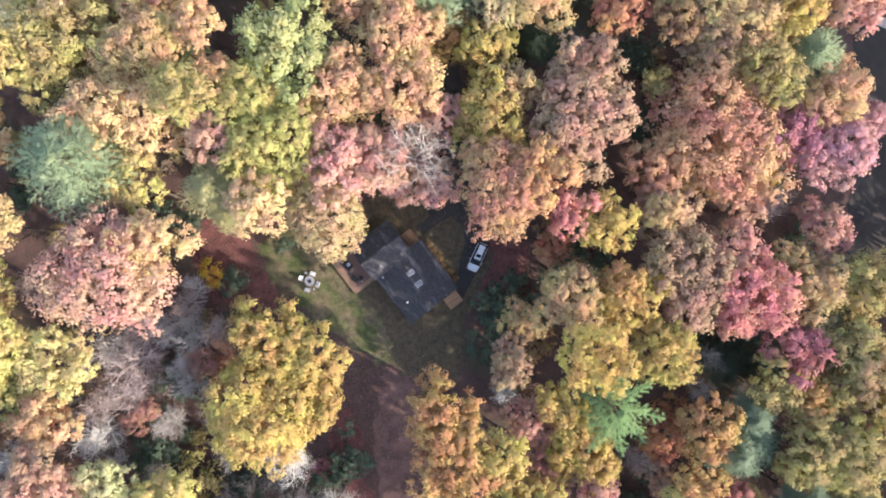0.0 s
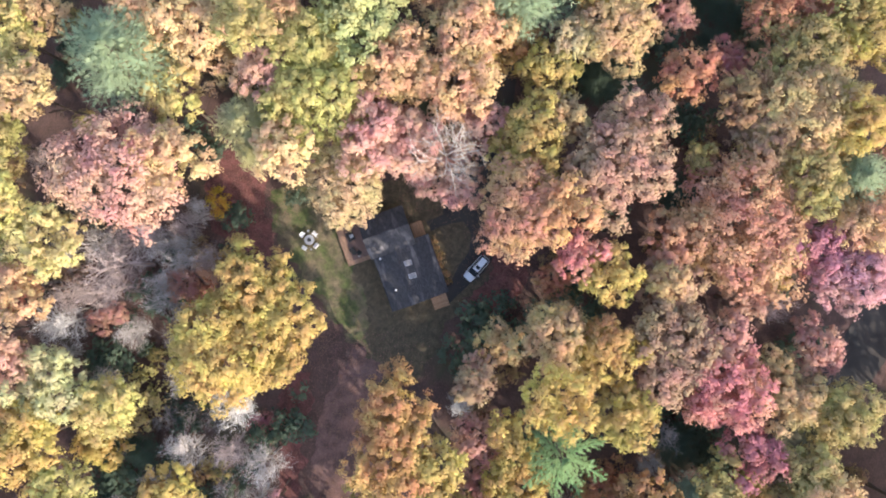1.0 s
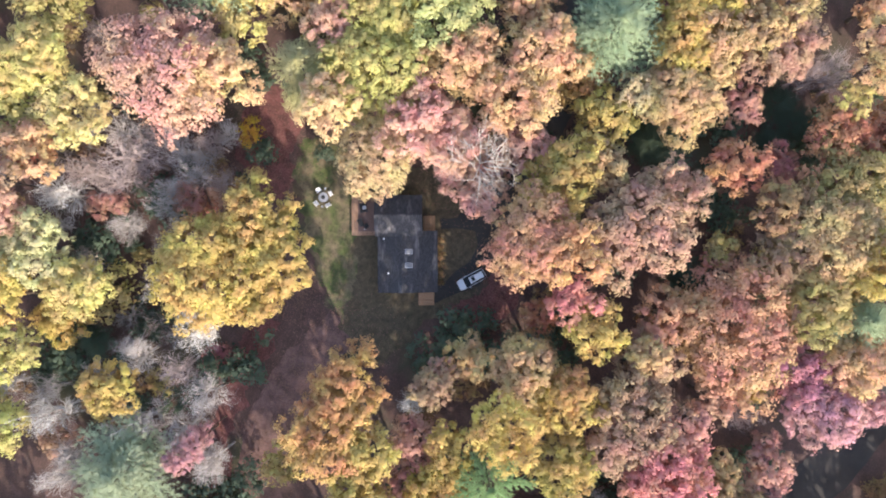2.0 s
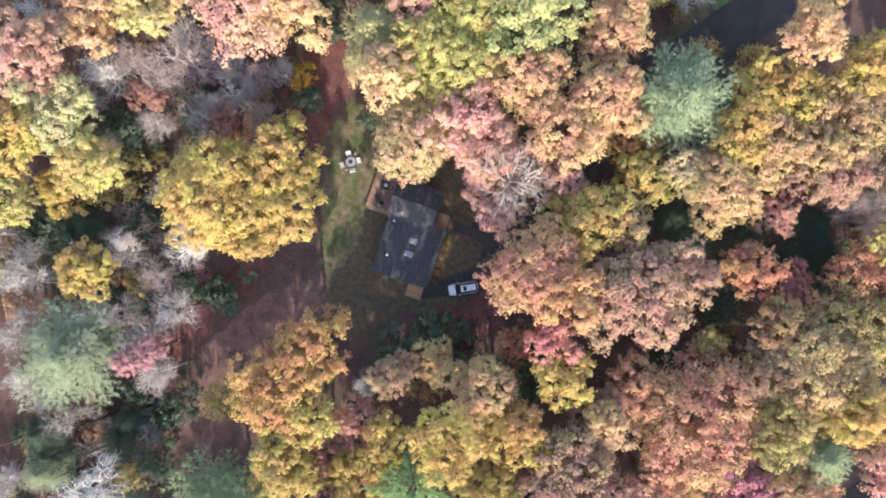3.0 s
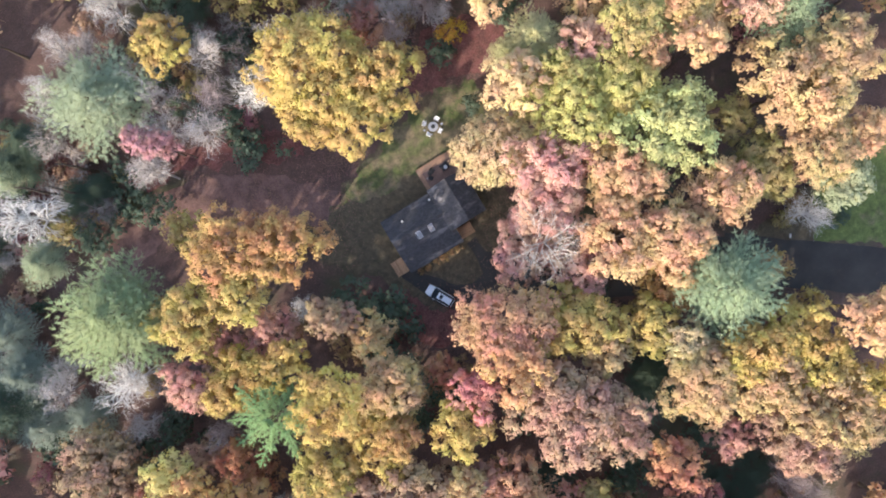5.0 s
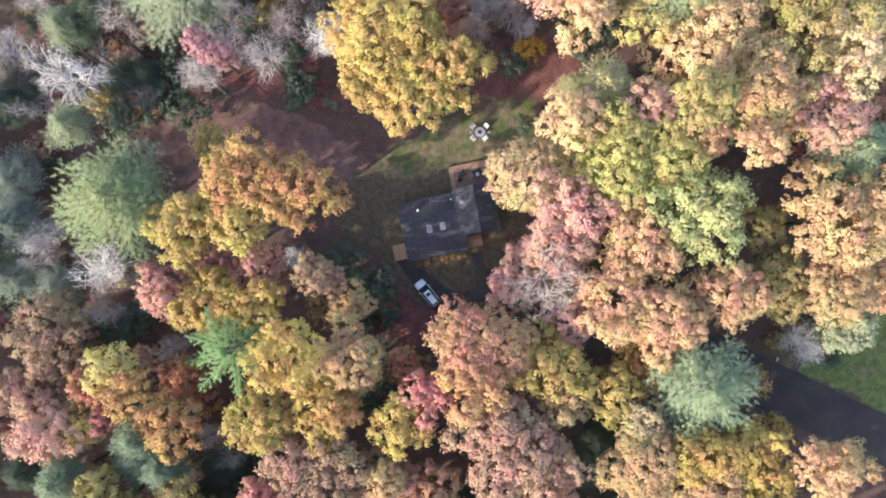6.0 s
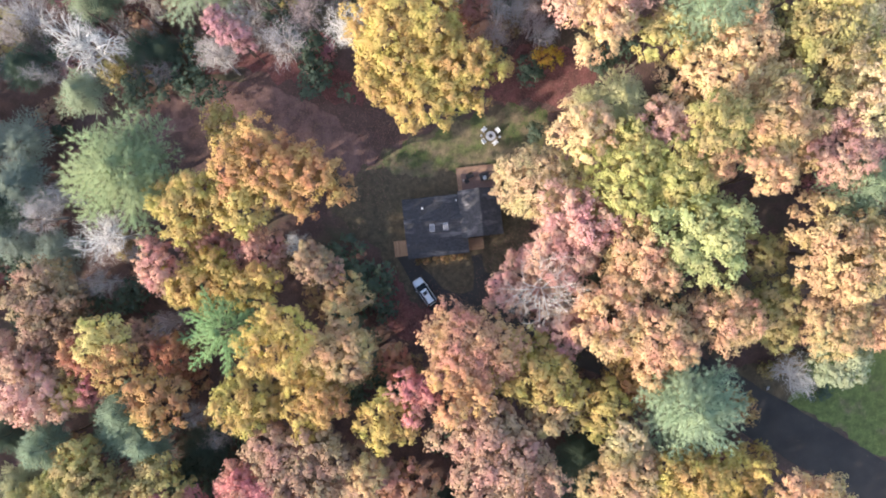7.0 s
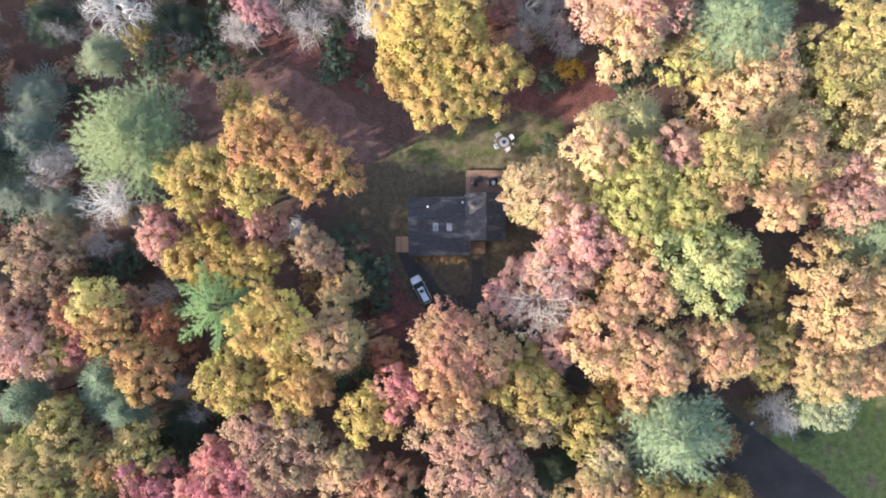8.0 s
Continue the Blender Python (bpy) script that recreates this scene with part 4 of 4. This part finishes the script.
shrub(54.2, -18.7, 1.5, 2, PINEDARK)
maple(11.6, -0.8, 2.9, 13, BLUSH)
maple(13.4, -5.5, 3.3, 13, PINK)
shrub(-6.2, -30.0, 2.3, 6, BRONZE)
maple(-27.1, 29.5, 2.0, 12, ORCHID)
oak(-27.9, -37.9, 3.1, 15, TAN)
shrub(-29.1, -0.2, 1.5, 9, PINEDARK)
bare(-13.5, -4.9, 1.9, 12, GREY)
maple(-14.3, -1.5, 1.9, 14, MAUVE)
maple(-25.7, 28.5, 1.2, 10, ORCHID)
maple(-19.7, -44.7, 1.9, 11, PINK)
shrub(-10.9, -3.5, 3.3, 5, PINEDARK)
shrub(-14.1, 0.1, 2.7, 4, PINEDARK)
shrub(-24.7, -44.0, 2.4, 5, PINEDARK)
shrub(-3.32, -0.18, 0.5, 0.9, BRONZE)
shrub(-2.12, -0.13, 0.6, 1.0, BRONZE)
shrub(-0.74, 0.14, 0.45, 0.8, BRONZE)
shrub(0.46, 0.15, 0.62, 1.1, BRONZE)
shrub(1.75, 0.38, 0.5, 0.9, BRONZE)
shrub(2.85, 0.44, 0.55, 1.0, BRONZE)
oak(41.8, 0.6, 2.9, 12.5, OLIVE)


# ---- undergrowth and the wood beyond ----
OPEN = [(-3, 3, 13), (7, 14, 11), (-12, 12, 8), (-20, 19, 6), (-30, 21, 5), (4, -6, 9), (45, -20, 8), (53, -24, 9), (61, -30, 10),
        (56, -14, 7), (64, -18, 9), (-13, -62, 8), (-26, -54, 7), (2, -70, 8)]


def in_open(x, y, margin=0.0):
    return any(math.hypot(x - a, y - b) < r + margin for a, b, r in OPEN)


rng = random.Random(5)
seen_trees = list(standing)
made = 0
while made < 150:
    x, y = rng.uniform(-78, 78), rng.uniform(-78, 78)
    if math.hypot(x, y) > 80 or in_open(x, y, 1.5):
        continue
    shrub(x, y, rng.uniform(0.9, 2.4), rng.uniform(1.5, 4.5), rng.choice([PINEDARK, PINEDARK, OLIVE, MAUVE, BRONZE, PINEDARK]))
    made += 1
for a, c, d, count in ((8, 46, 13, 16), (-12, 46, 11, 10), (-36, 36, 13, 12), (-55, 26, 13, 14), (-58, 6, 11, 10), (-48, -3, 8, 6)):
    for i in range(count):
        g, e = rng.uniform(0, 6.283), d * math.sqrt(rng.random())
        if not in_open(a + e * math.cos(g), c + e * math.sin(g), 1.0):
            brush(a + e * math.cos(g), c + e * math.sin(g), rng.uniform(2.0, 3.6), rng.uniform(4.0, 8.0), rng.choice([GREY, TWIG, TWIG, MAUVEBARK]))
beyond = list(seen_trees)
for i in range(2500):
    g, d = rng.uniform(0, 6.283), 100 * math.sqrt(rng.uniform(0.3, 1))
    x, y = d * math.cos(g), d * math.sin(g)
    r = rng.uniform(3.6, 6.2)
    if in_open(x, y, r) or any(math.hypot(x - a, y - b) < r + 4.4 for a, b in beyond):
        continue
    beyond.append((x, y))
    (oak if rng.random() < 0.5 else maple)(x, y, r, rng.uniform(12, 17), rng.choice([GOLD, TAN, OLIVE, PEACH, ORANGE, RUST, PINK, MAUVE]), d > 64)

low = random.Random(9)
for i in range(110):
    g, d = low.uniform(0, 6.283), 68 * math.sqrt(low.uniform(0.05, 1))
    if not in_open(d * math.cos(g), d * math.sin(g), 2.0):
        shrub(d * math.cos(g), d * math.sin(g), low.uniform(1.1, 2.4), low.uniform(2.0, 4.5), low.choice([PINEDARK, MAUVE, BRONZE, BRONZE, PINEDARK, CRIMSON]))


def fallen_leaves(name, count, spots, size, hues, label):
    rng = np.random.default_rng(17)
    k = rng.integers(0, len(spots), count)
    c = np.array(spots)[k]
    p = np.zeros((count, 3))
    p[:, :2] = c[:, :2] + rng.normal(scale=0.55, size=(count, 2)) * c[:, 2:3]
    p[:, 2] = 0.09
    face = rng.normal(scale=0.3, size=(count, 3)) + (0, 0, 1)
    ob = new(name, mesh_of(name, *leaf_cards(rng, p, face, size, size * 0.7, 0.1), LEAF))
    ob.color = (*hues, 1)
    tagged(ob, label, "leaves", kind="stuff")


fallen_leaves("fallen_leaves", 9000, [(-13, 12, 7), (-20, 19, 6), (-30, 21, 6), (-8, 20, 5), (14, 26, 7), (-7, -9, 6), (2, -9, 6), (12, 0, 5), (12, 34, 8)], 0.10,
              (0.26, 0.16, 0.13), "scattered reddish fallen leaves on the ground")

# ---- house ----
HOUSE = pose(-4.66, 0.09, 0, 0, 0, 6.31)


def slab(corners, thick):
    """A sloping slab from four upper corners."""
    bm = bmesh.new()
    top = [bm.verts.new(c) for c in corners]
    low = [bm.verts.new((c[0], c[1], c[2] - thick)) for c in corners]
    bm.faces.new(top)
    bm.faces.new(low[::-1])
    for i in range(4):
        j = (i + 1) % 4
        bm.faces.new((top[i], low[i], low[j], top[j]))
    bmesh.ops.recalc_face_normals(bm, faces=bm.faces[:])
    return bm


def prism(outline, x0, x1, along="x"):
    """A solid with a pentagonal gable outline of (across, z) drawn out along an axis."""
    bm = bmesh.new()
    ends = []
    for s in (x0, x1):
        ends.append([bm.verts.new((s, a, z) if along == "x" else (a, s, z)) for a, z in outline])
    bm.faces.new(ends[0])
    bm.faces.new(ends[1][::-1])
    n = len(outline)
    for i in range(n):
        j = (i + 1) % n
        bm.faces.new((ends[0][i], ends[0][j], ends[1][j], ends[1][i]))
    bmesh.ops.recalc_face_normals(bm, faces=bm.faces[:])
    return bm


def add_window(house, x, y, z, w, h, facing):
    """facing: degrees about z; 0 looks along -y."""
    at = pose(x, y, z, 0, 0, facing)
    bm = box(-w / 2 - 0.07, -0.05, -0.07, w / 2 + 0.07, 0.04, 0.0)
    box(-w / 2 - 0.07, -0.05, h, w / 2 + 0.07, 0.04, h + 0.07, bm=bm)
    for s in (-w / 2 - 0.07, -0.025, w / 2):
        box(s, -0.045, 0, s + (0.05 if s == -0.025 else 0.07), 0.04, h, bm=bm)
    window = part("window", bm, TRIM, house, at=at)
    part("pane", box(-w / 2 + 0.002, -0.01, 0.002, -0.027, 0.01, h - 0.002), PANE, window)
    part("pane", box(0.027, -0.01, 0.002, w / 2 - 0.002, 0.01, h - 0.002), PANE, window)


def build_house():
    house = empty("house", HOUSE, "low house with dark grey shingle roof and two skylights", "house")
    part("main_wall", prism([(0.4, 0), (7.9, 0), (7.9, 2.85), (4.9, 4.3), (0.4, 2.6)], 0.35, 8.6), SIDING, house)
    part("wing_wall", prism([(8.2, 0), (13.25, 0), (13.25, 4.15), (10.7, 5.6), (8.2, 4.15)], 2.35, 8.3, "y"), SIDING, house)
    part("main_roof_south", slab([(0, 0, 2.7), (8.7, 0, 2.7), (8.7, 4.9, 4.6), (0, 4.9, 4.6)], 0.16), SHINGLE, house)
    part("main_roof_north", slab([(0, 4.905, 4.6), (8.7, 4.905, 4.6), (8.7, 8.27, 3.0), (0, 8.27, 3.0)], 0.16), SHINGLE, house)
    part("wing_roof_west", slab([(7.85, 2.0, 4.35), (10.7, 2.0, 5.9), (10.7, 8.6, 5.9), (7.85, 8.6, 4.35)], 0.16), SHINGLE, house)
    part("wing_roof_east", slab([(10.705, 2.0, 5.9), (13.6, 2.0, 4.35), (13.6, 8.6, 4.35), (10.705, 8.6, 5.9)], 0.16), SHINGLE, house)
    part("ridge_cap", box(0.02, 4.78, 4.555, 8.6, 5.02, 4.64, 0.02), SHINGLE, house)
    part("ridge_cap", box(10.58, 2.02, 5.855, 10.82, 8.58, 5.94, 0.02), SHINGLE, house)
    for x0, x1, y0, y1, z in ((0, 8.7, -0.1, -0.005, 2.6), (0, 7.8, 8.275, 8.37, 2.9)):
        part("gutter", box(x0, y0, z - 0.05, x1, y1, z + 0.05, 0.02), SHINGLE, house)
    tilt = math.degrees(math.atan2(1.9, 4.9))
    for x in (3.84, 5.74):
        at = pose(x, 3.92, 2.7 + 3.92 * 1.9 / 4.9, tilt, 0, 0)
        light = part("skylight", box(-0.36, -0.56, -0.02, 0.36, 0.56, 0.09, 0.02), ALLOY, house, at=at)
        part("skylight_pane", box(-0.30, -0.50, 0.092, 0.30, 0.50, 0.125, 0.015), SKY_GLASS, light)
    for x, y, z in ((2.74, 6.77, 3.72), (7.57, 7.4, 3.42)):
        pipe = part("vent_pipe", disc(0.07, z - 0.1, z + 0.42, 12, at=(x, y)), TRIM, house)
        part("vent_cap", disc(0.16, z + 0.42, z + 0.52, 14, 0.08, at=(x, y)), TRIM, pipe)
    for x in (2.2, 5.6):
        add_window(house, x, 0.37, 1.0, 1.2, 1.1, 0)
        add_window(house, x, 7.93, 1.0, 1.2, 1.1, 180)
    add_window(house, 0.32, 5.6, 1.0, 1.1, 1.1, 270)
    add_window(house, 13.28, 4.2, 1.0, 1.2, 1.2, 90)
    add_window(house, 13.28, 6.6, 1.0, 1.2, 1.2, 90)
    add_window(house, 10.7, 2.32, 2.9, 0.9, 0.9, 0)
    for x, y, turn in ((9.6, 2.33, 0), (0.33, 1.7, 270), (11.2, 8.32, 180)):
        door = part("door", box(-0.45, -0.04, 0.5, 0.45, 0.02, 2.53, 0.01), TRIM, house, at=pose(x, y, 0, 0, 0, turn))
        part("door_handle", disc(0.03, 0, 0.06, 10, axis=Matrix.Translation((0.36, -0.07, 1.5)) @ Matrix.Rotation(radians(90), 4, "X")), ALLOY, door)
    return house


build_house()


def platform(name, x0, y0, x1, y1, z, mat, label, along="x", board=0.14):
    deck = empty(name, HOUSE, label, "deck")
    frame_bm = box(x0 + 0.05, y0 + 0.05, z - 0.22, x1 - 0.05, y0 + 0.10, z - 0.035)
    box(x0 + 0.05, y1 - 0.10, z - 0.22, x1 - 0.05, y1 - 0.05, z - 0.035, bm=frame_bm)
    box(x0 + 0.05, y0 + 0.102, z - 0.22, x0 + 0.10, y1 - 0.102, z - 0.035, bm=frame_bm)
    box(x1 - 0.10, y0 + 0.102, z - 0.22, x1 - 0.05, y1 - 0.102, z - 0.035, bm=frame_bm)
    part("deck_frame", frame_bm, mat, deck)
    for x in (x0 + 0.16, x1 - 0.16):
        for y in (y0 + 0.16, y1 - 0.16):
            part("post", box(x - 0.05, y - 0.05, 0, x + 0.05, y + 0.05, z - 0.036), mat, deck)
    length, span = (x1 - x0, y1 - y0) if along == "x" else (y1 - y0, x1 - x0)
    n = int(span / board)
    bm = box(-length / 2, -span / n / 2 + 0.006, -0.034, length / 2, span / n / 2 - 0.006, 0)
    first = None
    for i in range(n):
        off = (i + 0.5) * span / n
        at = pose((x0 + x1) / 2, y0 + off, z) if along == "x" else pose(x0 + off, (y0 + y1) / 2, z, 0, 0, 90)
        if first is None:
            first = part("plank", bm, mat, deck, at=at)
        else:
            shared("plank", first.data, deck, at)
    return deck


platform("wooden_deck", 8.15, 8.65, 13.95, 12.3, 0.55, DECKWOOD, "reddish brown wooden deck behind the house", "x")
platform("wooden_landing", -1.95, 0.45, -0.02, 2.72, 0.5, PORCHWOOD, "orange-brown wooden landing at the side door", "y")
platform("wooden_landing", 8.78, 0.25, 10.95, 2.0, 0.5, PORCHWOOD, "orange-brown wooden landing at the front door", "x")


# ---- garden and deck furniture ----
def garden_table(x, y, turn):
    table = empty("garden_table", pose(x, y, LEVEL, 0, 0, turn), "round pale grey garden table on the lawn", "table")
    bm = disc(0.72, 0.70, 0.735, 40)
    bmesh.ops.bevel(bm, geom=[e for e in bm.edges if abs(e.verts[0].co.z - e.verts[1].co.z) < 1e-4], offset=0.01, segments=2, affect="EDGES")
    top = part("tabletop", bm, TABLE_GREY, table)
    part("centre_bowl", disc(0.26, 0.737, 0.80, 24, 0.30), COVER, table, "dark round bowl")
    part("hub", disc(0.09, 0.05, 0.70, 16, 0.06), TABLE_GREY, table)
    for i in range(4):
        at = pose(0, 0, 0, 0, 0, 45 + 90 * i)
        part("leg", box(0.05, -0.03, 0, 0.55, 0.03, 0.05, 0.01), TABLE_GREY, table, at=at)
    return table


def garden_chair(at):
    chair = empty("garden_chair", at, "white moulded resin armchair at the garden table", "chair", "chairs round the garden table")
    bm = box(-0.27, -0.28, 0.39, 0.27, 0.26, 0.44, 0.02)
    part("seat", bm, PLASTIC, chair)
    bm = box(-0.27, -0.03, 0, 0.27, 0.02, 0.50, 0.02)
    for v in bm.verts:
        v.co.y += 0.10 * (v.co.x / 0.27) ** 2 * -1 + 0.16 * v.co.z
        v.co.x *= 1 - 0.25 * max(0, v.co.z - 0.2)
    part("backrest", bm, PLASTIC, chair, at=pose(0, 0.25, 0.42))
    for s in (-1, 1):
        part("armrest", box(s * 0.33 - 0.045, -0.26, 0.60, s * 0.33 + 0.045, 0.28, 0.64, 0.015), PLASTIC, chair)
        for y in (-0.23, 0.24):
            bm = box(-0.03, -0.03, 0, 0.03, 0.03, 0.60, 0.01)
            for v in bm.verts:
                v.co.x += s * 0.05 * (1 - v.co.z / 0.6)
            part("leg", bm, PLASTIC, chair, at=pose(s * 0.31, y, 0))
    return chair


TX, TY = 7.13, 17.85
LEVEL = 0.052
garden_table(TX, TY, 10)
first_chair = None
for g, d in ((134, 1.36), (41, 1.32), (216, 1.24), (-53, 1.16)):
    at = pose(TX + d * math.cos(radians(g)), TY + d * math.sin(radians(g)), LEVEL, 0, 0, g - 90)
    first_chair = copy_thing(first_chair, at) if first_chair else garden_chair(at)
for g in (176, -4):
    s = empty("side_stool", pose(TX + 1.32 * math.cos(radians(g)), TY + 1.32 * math.sin(radians(g)), LEVEL), "small pale grey stool beside the garden table", "stool", "stools")
    part("seat", disc(0.17, 0.40, 0.44, 18), TABLE_GREY, s)
    for i in range(3):
        part("leg", box(0.09, -0.015, 0, 0.12, 0.015, 0.40), TABLE_GREY, s, at=pose(0, 0, 0, 0, 0, 120 * i))


def deck_chair(at):
    chair = empty("deck_chair", at, "dark patio chair on the wooden deck", "chair", "chairs on the deck")
    part("seat", box(-0.29, -0.29, 0.38, 0.29, 0.29, 0.44, 0.02), COVER, chair)
    bm = box(-0.29, 0, 0, 0.29, 0.05, 0.55, 0.02)
    for v in bm.verts:
        v.co.y += 0.22 * v.co.z
    part("backrest", bm, COVER, chair, at=pose(0, 0.27, 0.42))
    for s in (-1, 1):
        part("armrest", box(s * 0.33 - 0.03, -0.28, 0.60, s * 0.33 + 0.03, 0.28, 0.63, 0.01), DARK, chair)
        for y in (-0.25, 0.25):
            part("leg", box(s * 0.33 - 0.02, y - 0.02, 0, s * 0.33 + 0.02, y + 0.02, 0.60), DARK, chair)
    return chair


DECK = HOUSE @ pose(0, 0, 0.55)
# thin sheet that makes the inner part of the deck a darker reddish brown
rug = part("outdoor_rug", box(8.75, 8.75, 0.002, 13.7, 11.35, 0.014, 0.004), INNER_BROWN, at=DECK)
tagged(rug, "thin darker reddish brown sheet over the inner wooden deck", "rug")
DECK = HOUSE @ pose(0, 0, 0.564)
one = deck_chair(DECK @ pose(9.55, 10.2, 0, 0, 0, 120))
copy_thing(one, DECK @ pose(10.25, 10.95, 0, 0, 0, 20))
low = empty("side_table", DECK @ pose(9.75, 10.85, 0), "low dark patio table on the wooden deck", "table")
part("tabletop", disc(0.36, 0.42, 0.45, 24), COVER, low)
for i in range(3):
    part("leg", box(0.22, -0.02, 0, 0.26, 0.02, 0.42), DARK, low, at=pose(0, 0, 0, 0, 0, 120 * i))
pot = empty("flower_pot", DECK @ pose(9.1, 10.35, 0), "small pale stone pot on the wooden deck", "pot")
part("pot_body", disc(0.12, 0, 0.26, 18, 0.17), STONE, pot)
grill = empty("barbecue_grill", DECK @ pose(12.1, 10.35, 0, 0, 0, 8), "black barbecue grill with a pale lid on the deck", "grill")
bm = box(-0.62, -0.33, 0.52, 0.62, 0.33, 0.86, 0.03)
part("grill_box", bm, COVER, grill)
part("lid", box(-0.24, -0.27, 0.862, 0.24, 0.29, 1.08, 0.08), ALLOY, grill, "pale steel lid")
for x in (-0.55, 0.55):
    for y in (-0.27, 0.27):
        part("leg", box(x - 0.025, y - 0.025, 0, x + 0.025, y + 0.025, 0.52), DARK, grill)
part("cover_flap", box(-0.66, 0.335, 0.3, 0.66, 0.75, 0.62, 0.04), COVER, grill)


# ---- car ----
def build_car(at):
    car = empty("car", at @ Matrix.Scale(0.915, 4), "white estate car with roof rails parked on the drive", "car")
    # body: sections across, from nose to tail (x forward)
    sections = [(2.32, 0.62, 0.45, 0.62), (2.18, 0.80, 0.30, 0.78), (1.70, 0.88, 0.24, 0.92), (0.95, 0.90, 0.22, 1.00),
                (0.0, 0.91, 0.22, 1.03), (-1.3, 0.91, 0.22, 1.05), (-2.0, 0.87, 0.26, 1.04), (-2.28, 0.78, 0.38, 0.98), (-2.34, 0.70, 0.48, 0.80)]
    bm = bmesh.new()
    rings = []
    for x, w, lo, hi in sections:
        ring = []
        for y, z in ((-w * 0.9, lo), (-w, lo + (hi - lo) * 0.35), (-w * 0.985, lo + (hi - lo) * 0.8), (-w * 0.86, hi), (0, hi + 0.03),
                     (w * 0.86, hi), (w * 0.985, lo + (hi - lo) * 0.8), (w, lo + (hi - lo) * 0.35), (w * 0.9, lo)):
            ring.append(bm.verts.new((x, y, z)))
        rings.append(ring)
    for a, b in zip(rings, rings[1:]):
        for i in range(9):
            bm.faces.new((a[i], b[i], b[(i + 1) % 9], a[(i + 1) % 9]))
    bm.faces.new(rings[0])
    bm.faces.new(rings[-1][::-1])
    bmesh.ops.recalc_face_normals(bm, faces=bm.faces[:])
    body = part("body", bm, WHITE_PAINT, car)
    for p in body.data.polygons:
        p.use_smooth = True

    def hull(name, base, top, mat, label=""):
        bm = bmesh.new()
        lo, hi = [bm.verts.new(c) for c in base], [bm.verts.new(c) for c in top]
        bm.faces.new(lo[::-1])
        bm.faces.new(hi)
        for i in range(4):
            j = (i + 1) % 4
            bm.faces.new((lo[i], lo[j], hi[j], hi[i]))
        bmesh.ops.recalc_face_normals(bm, faces=bm.faces[:])
        bmesh.ops.bevel(bm, geom=bm.edges[:], offset=0.05, segments=2, affect="EDGES")
        return part(name, bm, mat, car, label)

    hull("cabin_glass", [(1.30, -0.84, 0.98), (1.30, 0.84, 0.98), (-2.24, 0.80, 1.0), (-2.24, -0.80, 1.0)],
         [(0.40, -0.56, 1.46), (0.40, 0.56, 1.46), (-1.80, 0.54, 1.45), (-1.80, -0.54, 1.45)], CAR_GLASS, "dark tinted windows")
    roof = hull("roof_panel", [(0.42, -0.58, 1.43), (0.42, 0.58, 1.43), (-1.80, 0.56, 1.42), (-1.80, -0.56, 1.42)],
                [(0.34, -0.53, 1.53), (0.34, 0.53, 1.53), (-1.72, 0.51, 1.51), (-1.72, -0.51, 1.51)], WHITE_PAINT)
    part("sunroof", box(-0.50, -0.33, 1.515, 0.02, 0.33, 1.545, 0.01), CAR_GLASS, car, "dark glass sunroof")
    for s in (-1, 1):
        part("roof_rail", box(-1.65, s * 0.49 - 0.03, 1.525, 0.2, s * 0.49 + 0.03, 1.575, 0.012), DARK, car)
        part("wing_mirror", box(0.62, s * 0.98 - 0.10, 0.98, 0.80, s * 0.98 + 0.10, 1.12, 0.03), WHITE_PAINT, car)
        part("headlight", box(2.06, s * 0.62 - 0.16, 0.66, 2.26, s * 0.62 + 0.14, 0.80, 0.03), LAMP_CLEAR, car)
        part("tail_light", box(-2.36, s * 0.70 - 0.10, 0.78, -2.20, s * 0.70 + 0.10, 1.00, 0.03), LAMP_RED, car)
        for x in (1.42, -1.38):
            turn = Matrix.Translation((x, s * 0.80, 0.34)) @ Matrix.Rotation(radians(90), 4, "X")
            wheel = part("wheel", disc(0.20, -0.115, 0.115, 20, axis=turn), ALLOY, car)
            bm = bmesh.new()
            ring = []
            for i in range(24):
                g = 2 * math.pi * i / 24
                ring.append([bm.verts.new((x + r * math.cos(g), s * 0.80 + w, 0.34 + r * math.sin(g))) for r, w in ((0.205, -0.11), (0.31, -0.11), (0.34, -0.07), (0.34, 0.07), (0.31, 0.11), (0.205, 0.11))])
            for i in range(24):
                a, b = ring[i], ring[(i + 1) % 24]
                for k in range(6):
                    bm.faces.new((a[k], a[(k + 1) % 6], b[(k + 1) % 6], b[k]))
            bmesh.ops.recalc_face_normals(bm, faces=bm.faces[:])
            part("tyre", bm, RUBBER, wheel)
    part("front_bumper", box(2.20, -0.66, 0.34, 2.36, 0.66, 0.52, 0.04), DARK, car)
    part("rear_bumper", box(-2.44, -0.74, 0.36, -2.30, 0.74, 0.58, 0.04), DARK, car)
    part("rear_spoiler", box(-1.96, -0.52, 1.44, -1.76, 0.52, 1.48, 0.015), WHITE_PAINT, car)
    return car


build_car(pose(-2.42, -4.64, 0.06, 0, 0, 124.4))


# ---- by the road ----
box_post = empty("mailbox", pose(46.8, -18.4, 0, 0, 0, -31), "white mailbox on a dark post beside the road", "mailbox")
part("post", box(-0.05, -0.05, 0, 0.05, 0.05, 1.0, 0.01), DARK, box_post)
bm = box(-0.12, -0.27, 1.002, 0.12, 0.27, 1.26, 0.03)
for v in bm.verts:
    if v.co.z > 1.2:
        v.co.x *= 0.6
part("mailbox_body", bm, TRIM, box_post)
part("flag", box(0.125, -0.05, 1.10, 0.14, 0.02, 1.32), LAMP_RED, box_post)
